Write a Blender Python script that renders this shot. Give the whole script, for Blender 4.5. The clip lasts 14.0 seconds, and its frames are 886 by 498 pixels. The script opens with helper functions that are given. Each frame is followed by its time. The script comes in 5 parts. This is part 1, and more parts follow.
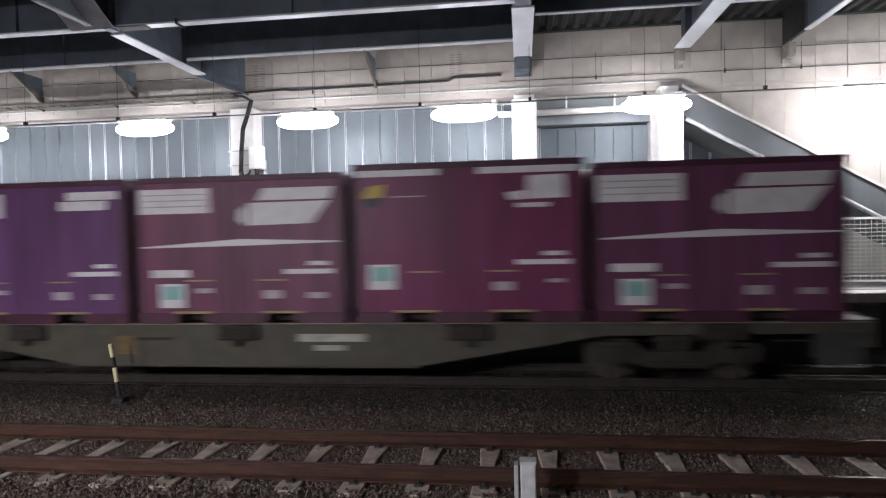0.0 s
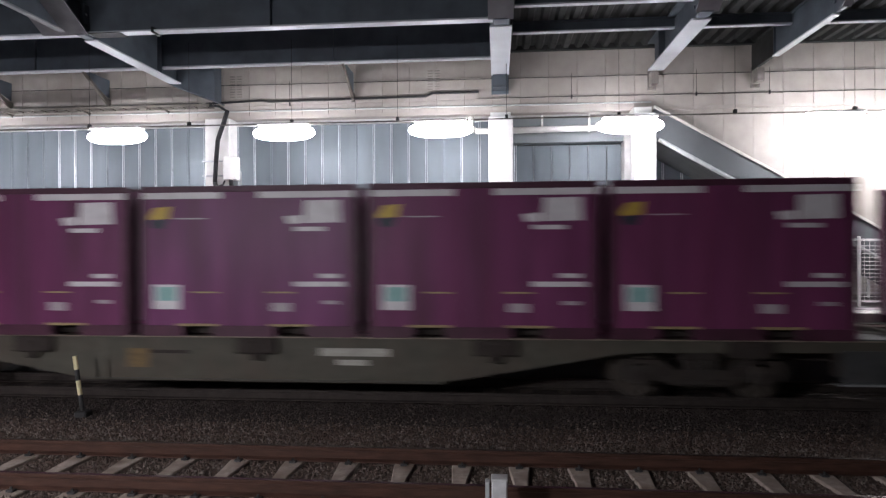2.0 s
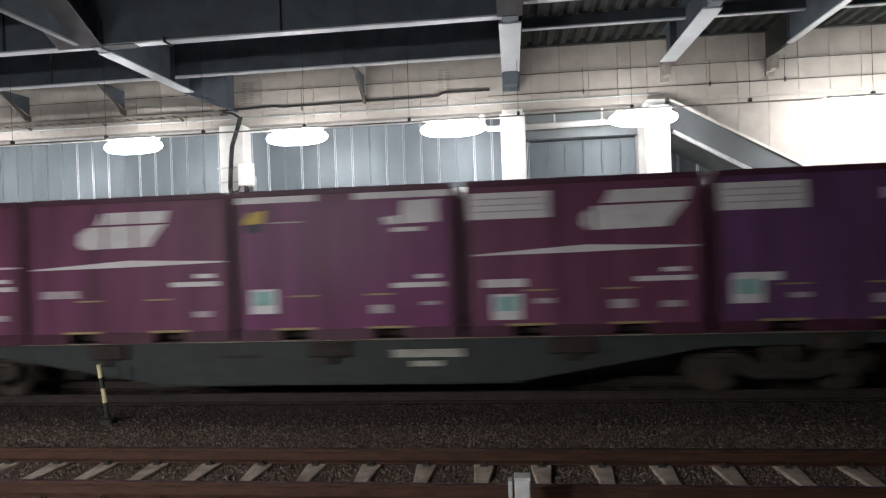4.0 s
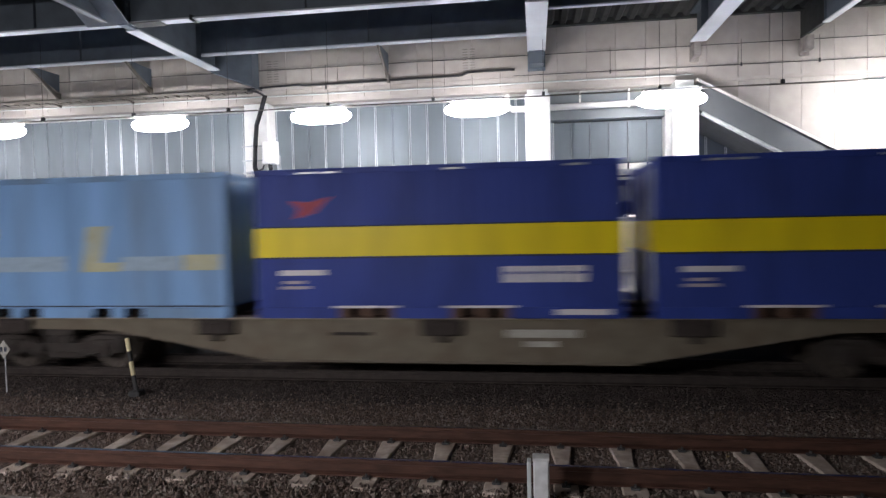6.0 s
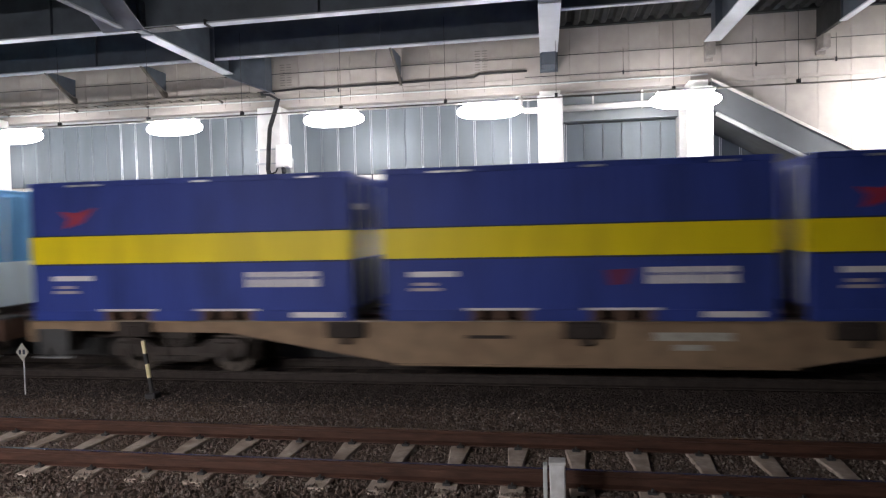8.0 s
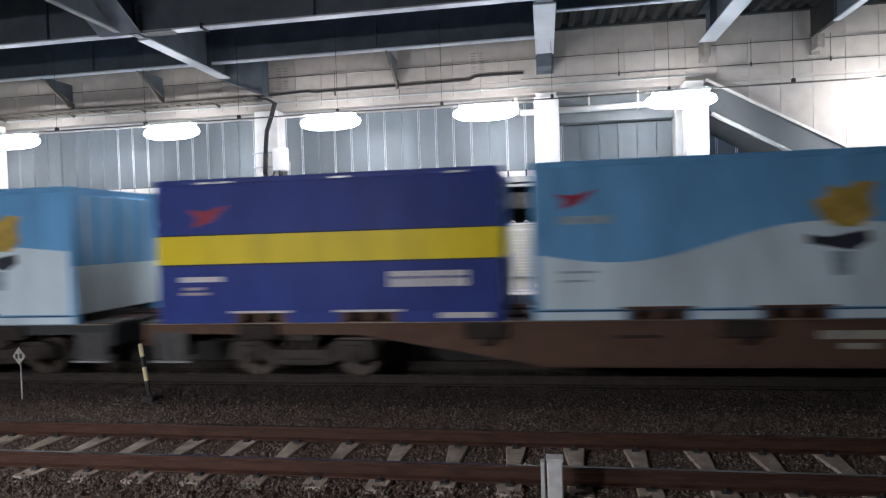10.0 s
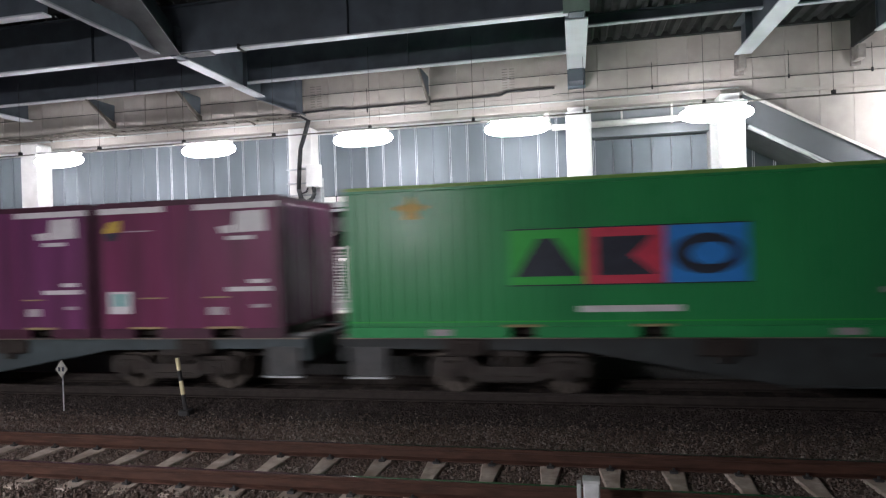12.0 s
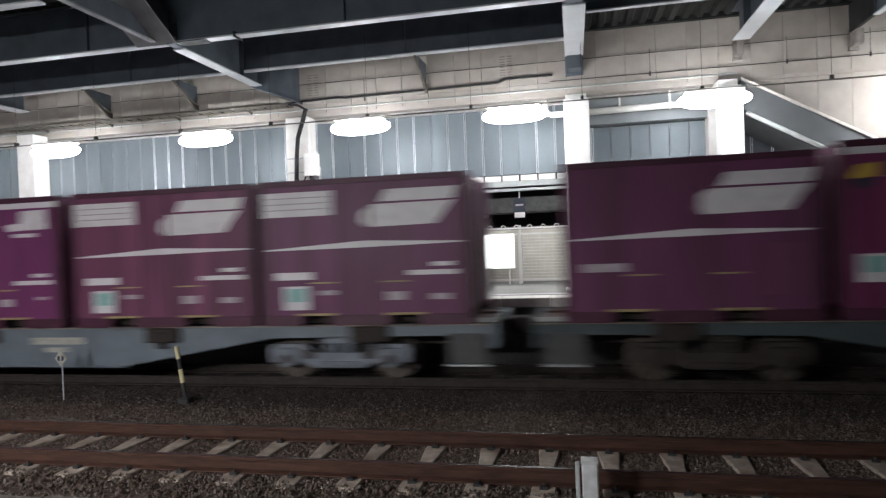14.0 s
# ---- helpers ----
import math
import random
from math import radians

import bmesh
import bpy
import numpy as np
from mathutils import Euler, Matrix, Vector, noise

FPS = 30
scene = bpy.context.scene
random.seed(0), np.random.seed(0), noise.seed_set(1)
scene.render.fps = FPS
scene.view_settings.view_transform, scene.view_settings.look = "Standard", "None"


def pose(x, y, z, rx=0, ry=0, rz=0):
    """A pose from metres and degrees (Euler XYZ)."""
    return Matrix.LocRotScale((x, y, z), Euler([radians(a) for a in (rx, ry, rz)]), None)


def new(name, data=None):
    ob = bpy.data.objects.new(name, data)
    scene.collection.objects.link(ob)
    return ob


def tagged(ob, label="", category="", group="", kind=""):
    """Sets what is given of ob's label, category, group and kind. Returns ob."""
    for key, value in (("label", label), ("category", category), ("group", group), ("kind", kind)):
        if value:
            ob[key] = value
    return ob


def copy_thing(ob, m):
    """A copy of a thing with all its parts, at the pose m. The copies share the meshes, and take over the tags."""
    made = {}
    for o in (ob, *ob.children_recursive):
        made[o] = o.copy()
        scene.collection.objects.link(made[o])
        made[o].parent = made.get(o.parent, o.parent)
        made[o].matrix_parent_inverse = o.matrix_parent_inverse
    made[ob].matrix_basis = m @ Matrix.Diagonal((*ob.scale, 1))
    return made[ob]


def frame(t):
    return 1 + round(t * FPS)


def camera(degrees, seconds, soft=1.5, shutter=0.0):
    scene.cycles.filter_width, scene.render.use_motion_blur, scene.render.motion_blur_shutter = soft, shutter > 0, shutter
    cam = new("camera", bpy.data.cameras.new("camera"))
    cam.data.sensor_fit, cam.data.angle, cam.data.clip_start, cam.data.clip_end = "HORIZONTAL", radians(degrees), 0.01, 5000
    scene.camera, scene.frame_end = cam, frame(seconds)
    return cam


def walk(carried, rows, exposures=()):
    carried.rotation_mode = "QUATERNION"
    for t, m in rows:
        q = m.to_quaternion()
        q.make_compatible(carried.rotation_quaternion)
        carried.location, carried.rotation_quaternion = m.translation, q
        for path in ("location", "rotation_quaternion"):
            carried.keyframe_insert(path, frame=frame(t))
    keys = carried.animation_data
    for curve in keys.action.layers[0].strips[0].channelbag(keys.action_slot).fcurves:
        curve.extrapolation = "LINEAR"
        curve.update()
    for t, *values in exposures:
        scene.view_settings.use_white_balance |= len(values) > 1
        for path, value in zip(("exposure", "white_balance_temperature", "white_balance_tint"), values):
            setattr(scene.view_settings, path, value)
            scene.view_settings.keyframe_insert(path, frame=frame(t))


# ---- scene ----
cam = camera(70.94, 14.0, soft=1.25, shutter=0.66)
walk(cam, [
    (0.0, pose(0.072, 0.000, 2.488, 88.50, 1.24, 7.28)),
    (0.5, pose(0.068, 0.000, 2.512, 88.48, 0.90, 7.04)),
    (1.0, pose(0.081, 0.000, 2.509, 88.50, 0.68, 6.22)),
    (1.5, pose(0.060, 0.000, 2.526, 88.93, 0.51, 5.03)),
    (2.0, pose(0.079, 0.000, 2.497, 89.80, 0.28, 5.03)),
    (2.5, pose(0.088, 0.000, 2.502, 90.63, 0.72, 5.08)),
    (5.0, pose(0.064, 0.000, 2.510, 89.20, 2.14, 7.06)),
    (5.5, pose(0.081, 0.000, 2.491, 89.29, 1.57, 7.35)),
    (6.0, pose(0.063, 0.000, 2.509, 88.00, 1.18, 8.42)),
    (6.5, pose(0.045, 0.000, 2.511, 87.55, 0.27, 8.60)),
    (7.0, pose(0.037, 0.000, 2.506, 87.75, 1.30, 8.45)),
    (7.5, pose(0.025, 0.000, 2.533, 88.12, 1.34, 9.48)),
    (9.8, pose(0.047, 0.000, 2.490, 88.14, 1.74, 9.10)),
    (10.0, pose(0.052, 0.000, 2.449, 88.64, 1.80, 9.31)),
    (10.5, pose(0.032, 0.000, 2.471, 88.13, 1.12, 9.33)),
    (11.0, pose(0.000, 0.000, 2.478, 88.12, 0.76, 9.84)),
    (11.5, pose(0.003, 0.000, 2.482, 88.98, 1.67, 10.82)),
    (12.0, pose(0.011, 0.000, 2.484, 90.00, 1.86, 12.04)),
    (12.5, pose(-0.001, 0.000, 2.504, 89.98, 1.86, 12.04)),
    (13.0, pose(0.020, 0.000, 2.437, 89.31, 3.00, 11.51)),
    (13.5, pose(0.030, 0.000, 2.459, 89.09, 2.44, 10.73)),
    (14.0, pose(0.015, 0.000, 2.401, 89.24, 2.18, 11.91)),
], [
    (0.0, 0.03, 6350, 13), (1.0, 0.10, 6200, 11), (1.5, -0.13, 6500, 6), (2.0, -0.07, 6350, 14.5), (2.5, -0.02, 6400, 10.5),
    (5.0, 0.0, 6880, 6), (5.5, -0.13, 6980, 4.5), (6.0, 0.05, 6480, 13), (7.0, 0.0, 6600, 13), (7.5, 0.06, 6750, 13), (9.8, -0.12, 6300, 12),
    (10.5, -0.10, 6600, 6), (11.0, -0.34, 6320, 15), (11.5, -0.40, 6500, 14), (12.0, -0.04, 6380, 13.5), (12.5, -0.07, 6560, 9),
    (13.0, 0.02, 6350, 12.5), (13.5, 0.17, 6250, 11.5), (14.0, -0.05, 6450, 8),
])

# ---- plan, in metres: x along the tracks, y away from the eye, z = 0 at the rail heads ----
NEAR_TRACK, FAR_TRACK = 7.07, 11.18
GROUND = -0.22
PLATFORM_Z, PLATFORM_Y = 1.17, 12.75
WALL_Y, SOFFIT_Z = 14.70, 5.70
PANEL_Y, FENCE_Y = 15.95, 16.80
CEILING_Z, LEFT_CEILING_Z = 7.15, 7.56
LAMP_POWER, NEAR_LAMP_POWER, BRIGHT_LAMP_POWER = 60.0, 545.0, 54.0

# ---- night sky ----
world = bpy.data.worlds.new("night")
scene.world = world
world.use_nodes = True
world.node_tree.nodes["Background"].inputs[0].default_value = (0.02, 0.03, 0.06, 1)
world.node_tree.nodes["Background"].inputs[1].default_value = 0.12


# ---- materials ----
def material(name, colour, rough=0.6, metal=0.0, vary=0.25, grain=6.0, bump=0.0, bump_scale=60.0,
             dirt=None, dirt_scale=1.2, dirt_amount=0.5, stretch=(1, 1, 1), glow=0.0, island=None, second=None, spec=0.35):
    """Base colour with fine grain and larger stains, both in object space. second: a tint that each object takes by chance."""
    m = bpy.data.materials.new(name)
    m.use_nodes = True
    nt = m.node_tree
    n, l = nt.nodes, nt.links
    b = n["Principled BSDF"]
    b.inputs["Roughness"].default_value, b.inputs["Metallic"].default_value = rough, metal
    b.inputs["Specular IOR Level"].default_value = spec
    co = n.new("ShaderNodeTexCoord")
    mp = n.new("ShaderNodeMapping")
    mp.inputs["Scale"].default_value = stretch
    l.new(co.outputs["Object"], mp.inputs[0])
    info = n.new("ShaderNodeObjectInfo")
    off = n.new("ShaderNodeVectorMath")
    off.operation = "ADD"
    mul = n.new("ShaderNodeMath")
    mul.operation = "MULTIPLY"
    mul.inputs[1].default_value = 37.0
    l.new(info.outputs["Random"], mul.inputs[0])
    l.new(mp.outputs[0], off.inputs[0])
    l.new(mul.outputs[0], off.inputs[1])

    def noisy(scale, detail):
        t = n.new("ShaderNodeTexNoise")
        t.inputs["Scale"].default_value, t.inputs["Detail"].default_value = scale, detail
        l.new(off.outputs[0], t.inputs["Vector"])
        return t.outputs["Fac"]

    def mix(fac, a, c):
        x = n.new("ShaderNodeMix")
        x.data_type = "RGBA"
        for value, sock in ((fac, x.inputs[0]), (a, x.inputs[6]), (c, x.inputs[7])):
            if isinstance(value, (int, float)):
                sock.default_value = value
            elif isinstance(value, tuple):
                sock.default_value = (*value[:3], 1)
            else:
                l.new(value, sock)
        return x.outputs[2]

    def ramp(value, lo, hi):
        r = n.new("ShaderNodeMapRange")
        r.inputs[1].default_value, r.inputs[2].default_value = lo, hi
        l.new(value, r.inputs[0])
        return r.outputs[0]

    light = tuple(min(1, c * (1 + vary)) for c in colour)
    dark = tuple(c * (1 - vary) for c in colour)
    col = mix(ramp(noisy(grain, 6), 0.3, 0.7), dark, light)
    if second:
        col = mix(info.outputs["Random"], col, mix(ramp(noisy(grain, 6), 0.3, 0.7), tuple(c * (1 - vary) for c in second), second))
    if island:
        geo = n.new("ShaderNodeNewGeometry")
        col = mix(ramp(geo.outputs["Random Per Island"], 0.55, 1.0), col, island)
    if dirt:
        fac = n.new("ShaderNodeMath")
        fac.operation = "MULTIPLY"
        fac.inputs[1].default_value = dirt_amount
        l.new(ramp(noisy(dirt_scale, 8), 0.45, 0.75), fac.inputs[0])
        col = mix(fac.outputs[0], col, dirt)
    l.new(col, b.inputs["Base Color"])
    rr = n.new("ShaderNodeMapRange")
    rr.inputs[3].default_value, rr.inputs[4].default_value = max(0.02, rough - 0.1), min(1, rough + 0.12)
    l.new(noisy(grain * 2.3, 4), rr.inputs[0])
    l.new(rr.outputs[0], b.inputs["Roughness"])
    if bump:
        bp = n.new("ShaderNodeBump")
        bp.inputs["Strength"].default_value, bp.inputs["Distance"].default_value = bump, 0.02
        l.new(noisy(bump_scale, 5), bp.inputs["Height"])
        l.new(bp.outputs[0], b.inputs["Normal"])
    if glow:
        b.inputs["Emission Color"].default_value = (*colour, 1)
        b.inputs["Emission Strength"].default_value = glow
    return m


M = {
    "ballast": material("ballast", (0.084, 0.060, 0.047), 0.9, vary=0.45, grain=26, bump=0.35, bump_scale=30, dirt=(0.045, 0.026, 0.018), dirt_scale=0.8),
    # darker copies of ballast and stone, with the train's shade in their colour
    "shaded_ballast": material("shaded_ballast", (0.036, 0.027, 0.023), 0.9, vary=0.4, grain=26, bump=0.35, bump_scale=30),
    "shaded_stone": material("shaded_stone", (0.040, 0.030, 0.026), 0.9, island=(0.075, 0.062, 0.054), vary=0.4, grain=14, bump=0.4),
    "stone": material("stone", (0.090, 0.065, 0.052), 0.9, island=(0.185, 0.162, 0.138), vary=0.4, grain=14, bump=0.4, dirt=(0.060, 0.034, 0.024), dirt_scale=0.7),
    "rail_rust": material("rail_rust", (0.055, 0.025, 0.016), 0.75, 0.2, vary=0.4, grain=18, bump=0.3, dirt=(0.06, 0.03, 0.02), stretch=(0.2, 1, 1)),
    "rail_head": material("rail_head", (0.26, 0.235, 0.22), 0.20, 0.9, vary=0.2, grain=30, stretch=(0.05, 1, 1)),
    "sleeper": material("sleeper", (0.42, 0.355, 0.295), 0.85, vary=0.25, grain=14, bump=0.4, dirt=(0.15, 0.10, 0.07), dirt_scale=3.5, dirt_amount=0.8),
    "concrete": material("concrete", (0.27, 0.25, 0.22), 0.85, vary=0.2, grain=8, bump=0.25, dirt=(0.16, 0.15, 0.13)),
    "dim_concrete": material("dim_concrete", (0.075, 0.075, 0.074), 0.9, vary=0.25, grain=5, bump=0.2, dirt=(0.05, 0.05, 0.048), dirt_scale=1.5),
    "old_concrete": material("old_concrete", (0.15, 0.135, 0.115), 0.9, vary=0.3, grain=8, bump=0.35, dirt=(0.07, 0.06, 0.05), dirt_scale=2.0),
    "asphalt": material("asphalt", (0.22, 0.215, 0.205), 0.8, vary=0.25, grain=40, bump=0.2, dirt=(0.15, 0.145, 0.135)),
    "coping": material("coping", (0.62, 0.60, 0.55), 0.7, vary=0.12, grain=10, dirt=(0.35, 0.33, 0.29), dirt_scale=2.0),
    "dark_void": material("dark_void", (0.03, 0.03, 0.03), 0.9, vary=0.3, grain=3),
    "cream_panel": material("cream_panel", (0.37, 0.338, 0.305), 0.7, vary=0.09, grain=3, bump=0.06, dirt=(0.28, 0.24, 0.195), dirt_scale=1.0, dirt_amount=0.4),
    "joint": material("joint", (0.24, 0.22, 0.20), 0.9),
    "white_paint": material("white_paint", (0.83, 0.82, 0.79), 0.5, vary=0.06, grain=5, dirt=(0.55, 0.52, 0.47), dirt_scale=1.5, dirt_amount=0.35),
    "metal_panel": material("metal_panel", (0.152, 0.178, 0.198), 0.46, 0.25, vary=0.14, grain=2, dirt=(0.115, 0.14, 0.155), dirt_scale=0.9, stretch=(1, 1, 0.25)),
    # one seam metal in two tones: the pale one has lamp reflections painted in
    "glint_seam": material("glint_seam", (0.62, 0.65, 0.68), 0.3, 0.4, vary=0.1),
    "dull_seam": material("dull_seam", (0.24, 0.27, 0.29), 0.35, 0.5, vary=0.1),
    "dark_panel": material("dark_panel", (0.22, 0.24, 0.25), 0.45, 0.2, vary=0.12, grain=2, stretch=(1, 1, 0.25)),
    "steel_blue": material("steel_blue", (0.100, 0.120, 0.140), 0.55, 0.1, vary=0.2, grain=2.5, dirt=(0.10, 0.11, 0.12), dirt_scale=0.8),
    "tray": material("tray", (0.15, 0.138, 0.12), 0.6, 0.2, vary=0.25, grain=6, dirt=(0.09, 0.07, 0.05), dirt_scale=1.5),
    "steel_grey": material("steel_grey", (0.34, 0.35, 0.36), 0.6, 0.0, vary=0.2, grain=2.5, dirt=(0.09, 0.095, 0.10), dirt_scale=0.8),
    # same steel as the webs, painted pale for the lamplight from below
    "lit_flange_steel": material("lit_flange_steel", (0.56, 0.59, 0.61), 0.5, 0.0, vary=0.08, grain=2.0, dirt=(0.50, 0.53, 0.54)),
    "deck": material("deck", (0.026, 0.028, 0.027), 0.7, 0.2, vary=0.25, grain=3, dirt=(0.06, 0.06, 0.055)),
    "galvanised": material("galvanised", (0.48, 0.50, 0.51), 0.45, 0.7, vary=0.12, grain=12),
    "post_zinc": material("post_zinc", (0.60, 0.61, 0.60), 0.5, 0.2, vary=0.12, grain=12, dirt=(0.3, 0.28, 0.25), dirt_scale=5),
    # dark copy of the sleeper concrete, coloured for the shade under the train
    "shaded_sleeper": material("shaded_sleeper", (0.075, 0.058, 0.048), 0.9, vary=0.3, grain=14, bump=0.4),
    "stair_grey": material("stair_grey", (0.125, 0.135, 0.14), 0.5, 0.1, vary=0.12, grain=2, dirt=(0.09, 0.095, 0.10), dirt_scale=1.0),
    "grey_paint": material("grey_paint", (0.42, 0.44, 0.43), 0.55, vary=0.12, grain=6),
    "black_cable": material("black_cable", (0.025, 0.025, 0.027), 0.6, vary=0.2),
    "black_paint": material("black_paint", (0.03, 0.03, 0.03), 0.6, vary=0.3),
    "yellow_paint": material("yellow_paint", (0.70, 0.52, 0.06), 0.55, vary=0.12, dirt=(0.35, 0.25, 0.06), dirt_scale=3),
    "marker_yellow": material("marker_yellow", (0.74, 0.67, 0.40), 0.6, vary=0.1, dirt=(0.4, 0.32, 0.15), dirt_scale=6),
    "beige_panel": material("beige_panel", (0.66, 0.63, 0.56), 0.65, vary=0.08, grain=4, dirt=(0.52, 0.49, 0.42)),
    "lamp_glow": material("lamp_glow", (0.96, 0.965, 1.0), 0.5, vary=0.0, glow=LAMP_POWER),
    "near_lamp_glow": material("near_lamp_glow", (0.98, 0.955, 1.0), 0.5, vary=0.0, glow=NEAR_LAMP_POWER),
    "bright_lamp_glow": material("bright_lamp_glow", (0.96, 0.97, 1.0), 0.5, vary=0.0, glow=BRIGHT_LAMP_POWER),
    "far_lamp_glow": material("far_lamp_glow", (1.0, 0.97, 0.9), 0.5, vary=0.0, glow=6.0),
    "sign_glow": material("sign_glow", (0.92, 0.97, 0.95), 0.5, vary=0.0, glow=3.5),
    "sign_green": material("sign_green", (0.06, 0.30, 0.22), 0.5, vary=0.05),
    "purple": material("purple", (0.158, 0.044, 0.124), 0.40, vary=0.24, grain=2.5, second=(0.186, 0.038, 0.092), dirt=(0.075, 0.030, 0.050), dirt_scale=1.4, dirt_amount=0.8, stretch=(1.5, 1, 0.2), spec=0.2),
    "maroon": material("maroon", (0.170, 0.058, 0.104), 0.44, vary=0.24, grain=2.5, second=(0.150, 0.052, 0.118), dirt=(0.085, 0.038, 0.055), dirt_scale=1.4, dirt_amount=0.8, stretch=(1.5, 1, 0.2), spec=0.2),
    "purple_edge": material("purple_edge", (0.07, 0.02, 0.04), 0.5, vary=0.25, grain=4, dirt=(0.04, 0.02, 0.02)),
    "decal_white": material("decal_white", (0.66, 0.64, 0.64), 0.5, vary=0.06, grain=9, dirt=(0.42, 0.38, 0.40), dirt_scale=4, dirt_amount=0.5),
    "decal_pale": material("decal_pale", (0.40, 0.35, 0.37), 0.55, vary=0.15, grain=12),
    "decal_green": material("decal_green", (0.24, 0.44, 0.42), 0.5, vary=0.15, grain=9),
    "decal_yellow": material("decal_yellow", (0.48, 0.33, 0.06), 0.5, vary=0.12, grain=9),
    "stencil": material("stencil", (0.38, 0.37, 0.32), 0.6, vary=0.25, grain=14, dirt=(0.16, 0.15, 0.13), dirt_scale=6),
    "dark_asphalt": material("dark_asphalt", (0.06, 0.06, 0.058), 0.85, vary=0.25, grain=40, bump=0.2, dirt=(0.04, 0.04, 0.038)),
    "trim_gold": material("trim_gold", (0.36, 0.285, 0.14), 0.6, vary=0.3, grain=14, dirt=(0.12, 0.08, 0.05), dirt_scale=5),
    "faded_cream": material("faded_cream", (0.44, 0.43, 0.27), 0.55, vary=0.2, grain=5, dirt=(0.24, 0.34, 0.40), dirt_scale=2.5, dirt_amount=0.8),
    "faded_text": material("faded_text", (0.30, 0.39, 0.46), 0.55, vary=0.2, grain=9),
    "violet": material("violet", (0.130, 0.058, 0.142), 0.42, vary=0.24, grain=2.5, dirt=(0.085, 0.035, 0.075), dirt_scale=1.4, dirt_amount=0.8, stretch=(1.5, 1, 0.2), spec=0.2),
    "decal_red": material("decal_red", (0.62, 0.055, 0.095), 0.5, vary=0.12, grain=6),
    "mark_red": material("mark_red", (0.31, 0.03, 0.06), 0.5, vary=0.15, grain=6),
    "ochre": material("ochre", (0.44, 0.31, 0.07), 0.5, vary=0.3, grain=5),
    "decal_dark": material("decal_dark", (0.03, 0.035, 0.05), 0.55, vary=0.2, grain=6),
    "royal_blue": material("royal_blue", (0.030, 0.054, 0.255), 0.48, vary=0.12, grain=1.6, dirt=(0.012, 0.025, 0.10), dirt_scale=1.5, dirt_amount=0.5, stretch=(1, 1, 0.3), spec=0.2),
    "band_yellow": material("band_yellow", (0.80, 0.63, 0.012), 0.4, vary=0.06, grain=2.5, dirt=(0.5, 0.37, 0.02), dirt_scale=1.4, stretch=(1.5, 1, 0.3), spec=0.22),
    "pale_blue": material("pale_blue", (0.19, 0.34, 0.56), 0.42, vary=0.22, grain=1.5, dirt=(0.14, 0.19, 0.24), dirt_scale=0.9, dirt_amount=0.85, stretch=(1.3, 1, 0.15), spec=0.22),
    "sky_blue": material("sky_blue", (0.15, 0.40, 0.69), 0.42, vary=0.18, grain=2, dirt=(0.08, 0.2, 0.4), dirt_scale=1.2, stretch=(1, 1, 0.3), spec=0.22),
    "ice_white": material("ice_white", (0.62, 0.75, 0.81), 0.45, vary=0.14, grain=2, dirt=(0.34, 0.40, 0.46), dirt_scale=1.2, stretch=(1, 1, 0.3), spec=0.22),
    "leaf_green": material("leaf_green", (0.028, 0.285, 0.088), 0.30, vary=0.10, grain=2, dirt=(0.015, 0.12, 0.05), dirt_scale=1.0, dirt_amount=0.5, stretch=(1, 1, 0.3), spec=0.4),
    "decal_bright_green": material("decal_bright_green", (0.035, 0.42, 0.06), 0.45, vary=0.08),
    "decal_blue": material("decal_blue", (0.035, 0.25, 0.68), 0.45, vary=0.08),
    "lime_edge": material("lime_edge", (0.20, 0.36, 0.08), 0.5, vary=0.15),
    "wagon_olive": material("wagon_olive", (0.070, 0.066, 0.050), 0.7, vary=0.2, grain=4, dirt=(0.08, 0.06, 0.045), dirt_scale=1.5, dirt_amount=0.7),
    "wagon_rust": material("wagon_rust", (0.100, 0.056, 0.038), 0.75, vary=0.2, grain=4, dirt=(0.12, 0.07, 0.045), dirt_scale=1.5, dirt_amount=0.7),
    "wagon_grey": material("wagon_grey", (0.058, 0.076, 0.080), 0.65, vary=0.15, grain=4, dirt=(0.045, 0.05, 0.05), dirt_scale=1.5, dirt_amount=0.6),
    "wagon_brown": material("wagon_brown", (0.135, 0.115, 0.082), 0.72, vary=0.2, grain=4, dirt=(0.10, 0.07, 0.045), dirt_scale=1.5, dirt_amount=0.7),
    "wagon_tan": material("wagon_tan", (0.245, 0.170, 0.105), 0.72, vary=0.18, grain=4, dirt=(0.15, 0.09, 0.055), dirt_scale=1.5, dirt_amount=0.6),
    "wagon_dark": material("wagon_dark", (0.036, 0.042, 0.042), 0.7, vary=0.2, grain=4, dirt=(0.03, 0.028, 0.026), dirt_scale=1.5, dirt_amount=0.7),
    "wagon_fresh": material("wagon_fresh", (0.145, 0.172, 0.192), 0.55, vary=0.12, grain=4, dirt=(0.06, 0.07, 0.08), dirt_scale=1.5, dirt_amount=0.5),
    "pale_bogie": material("pale_bogie", (0.170, 0.190, 0.215), 0.5, 0.1, vary=0.2, grain=8, dirt=(0.08, 0.08, 0.09), dirt_scale=3),
    "worn_steel": material("worn_steel", (0.26, 0.22, 0.17), 0.45, 0.4, vary=0.4, grain=3, dirt=(0.07, 0.05, 0.035), dirt_scale=0.7, dirt_amount=1.0),
    "deck_rust": material("deck_rust", (0.060, 0.028, 0.024), 0.8, vary=0.3, grain=4, dirt=(0.03, 0.02, 0.018), dirt_scale=2),
    "step_grey": material("step_grey", (0.070, 0.072, 0.072), 0.55, 0.3, vary=0.2, grain=8, dirt=(0.10, 0.09, 0.08), dirt_scale=3),
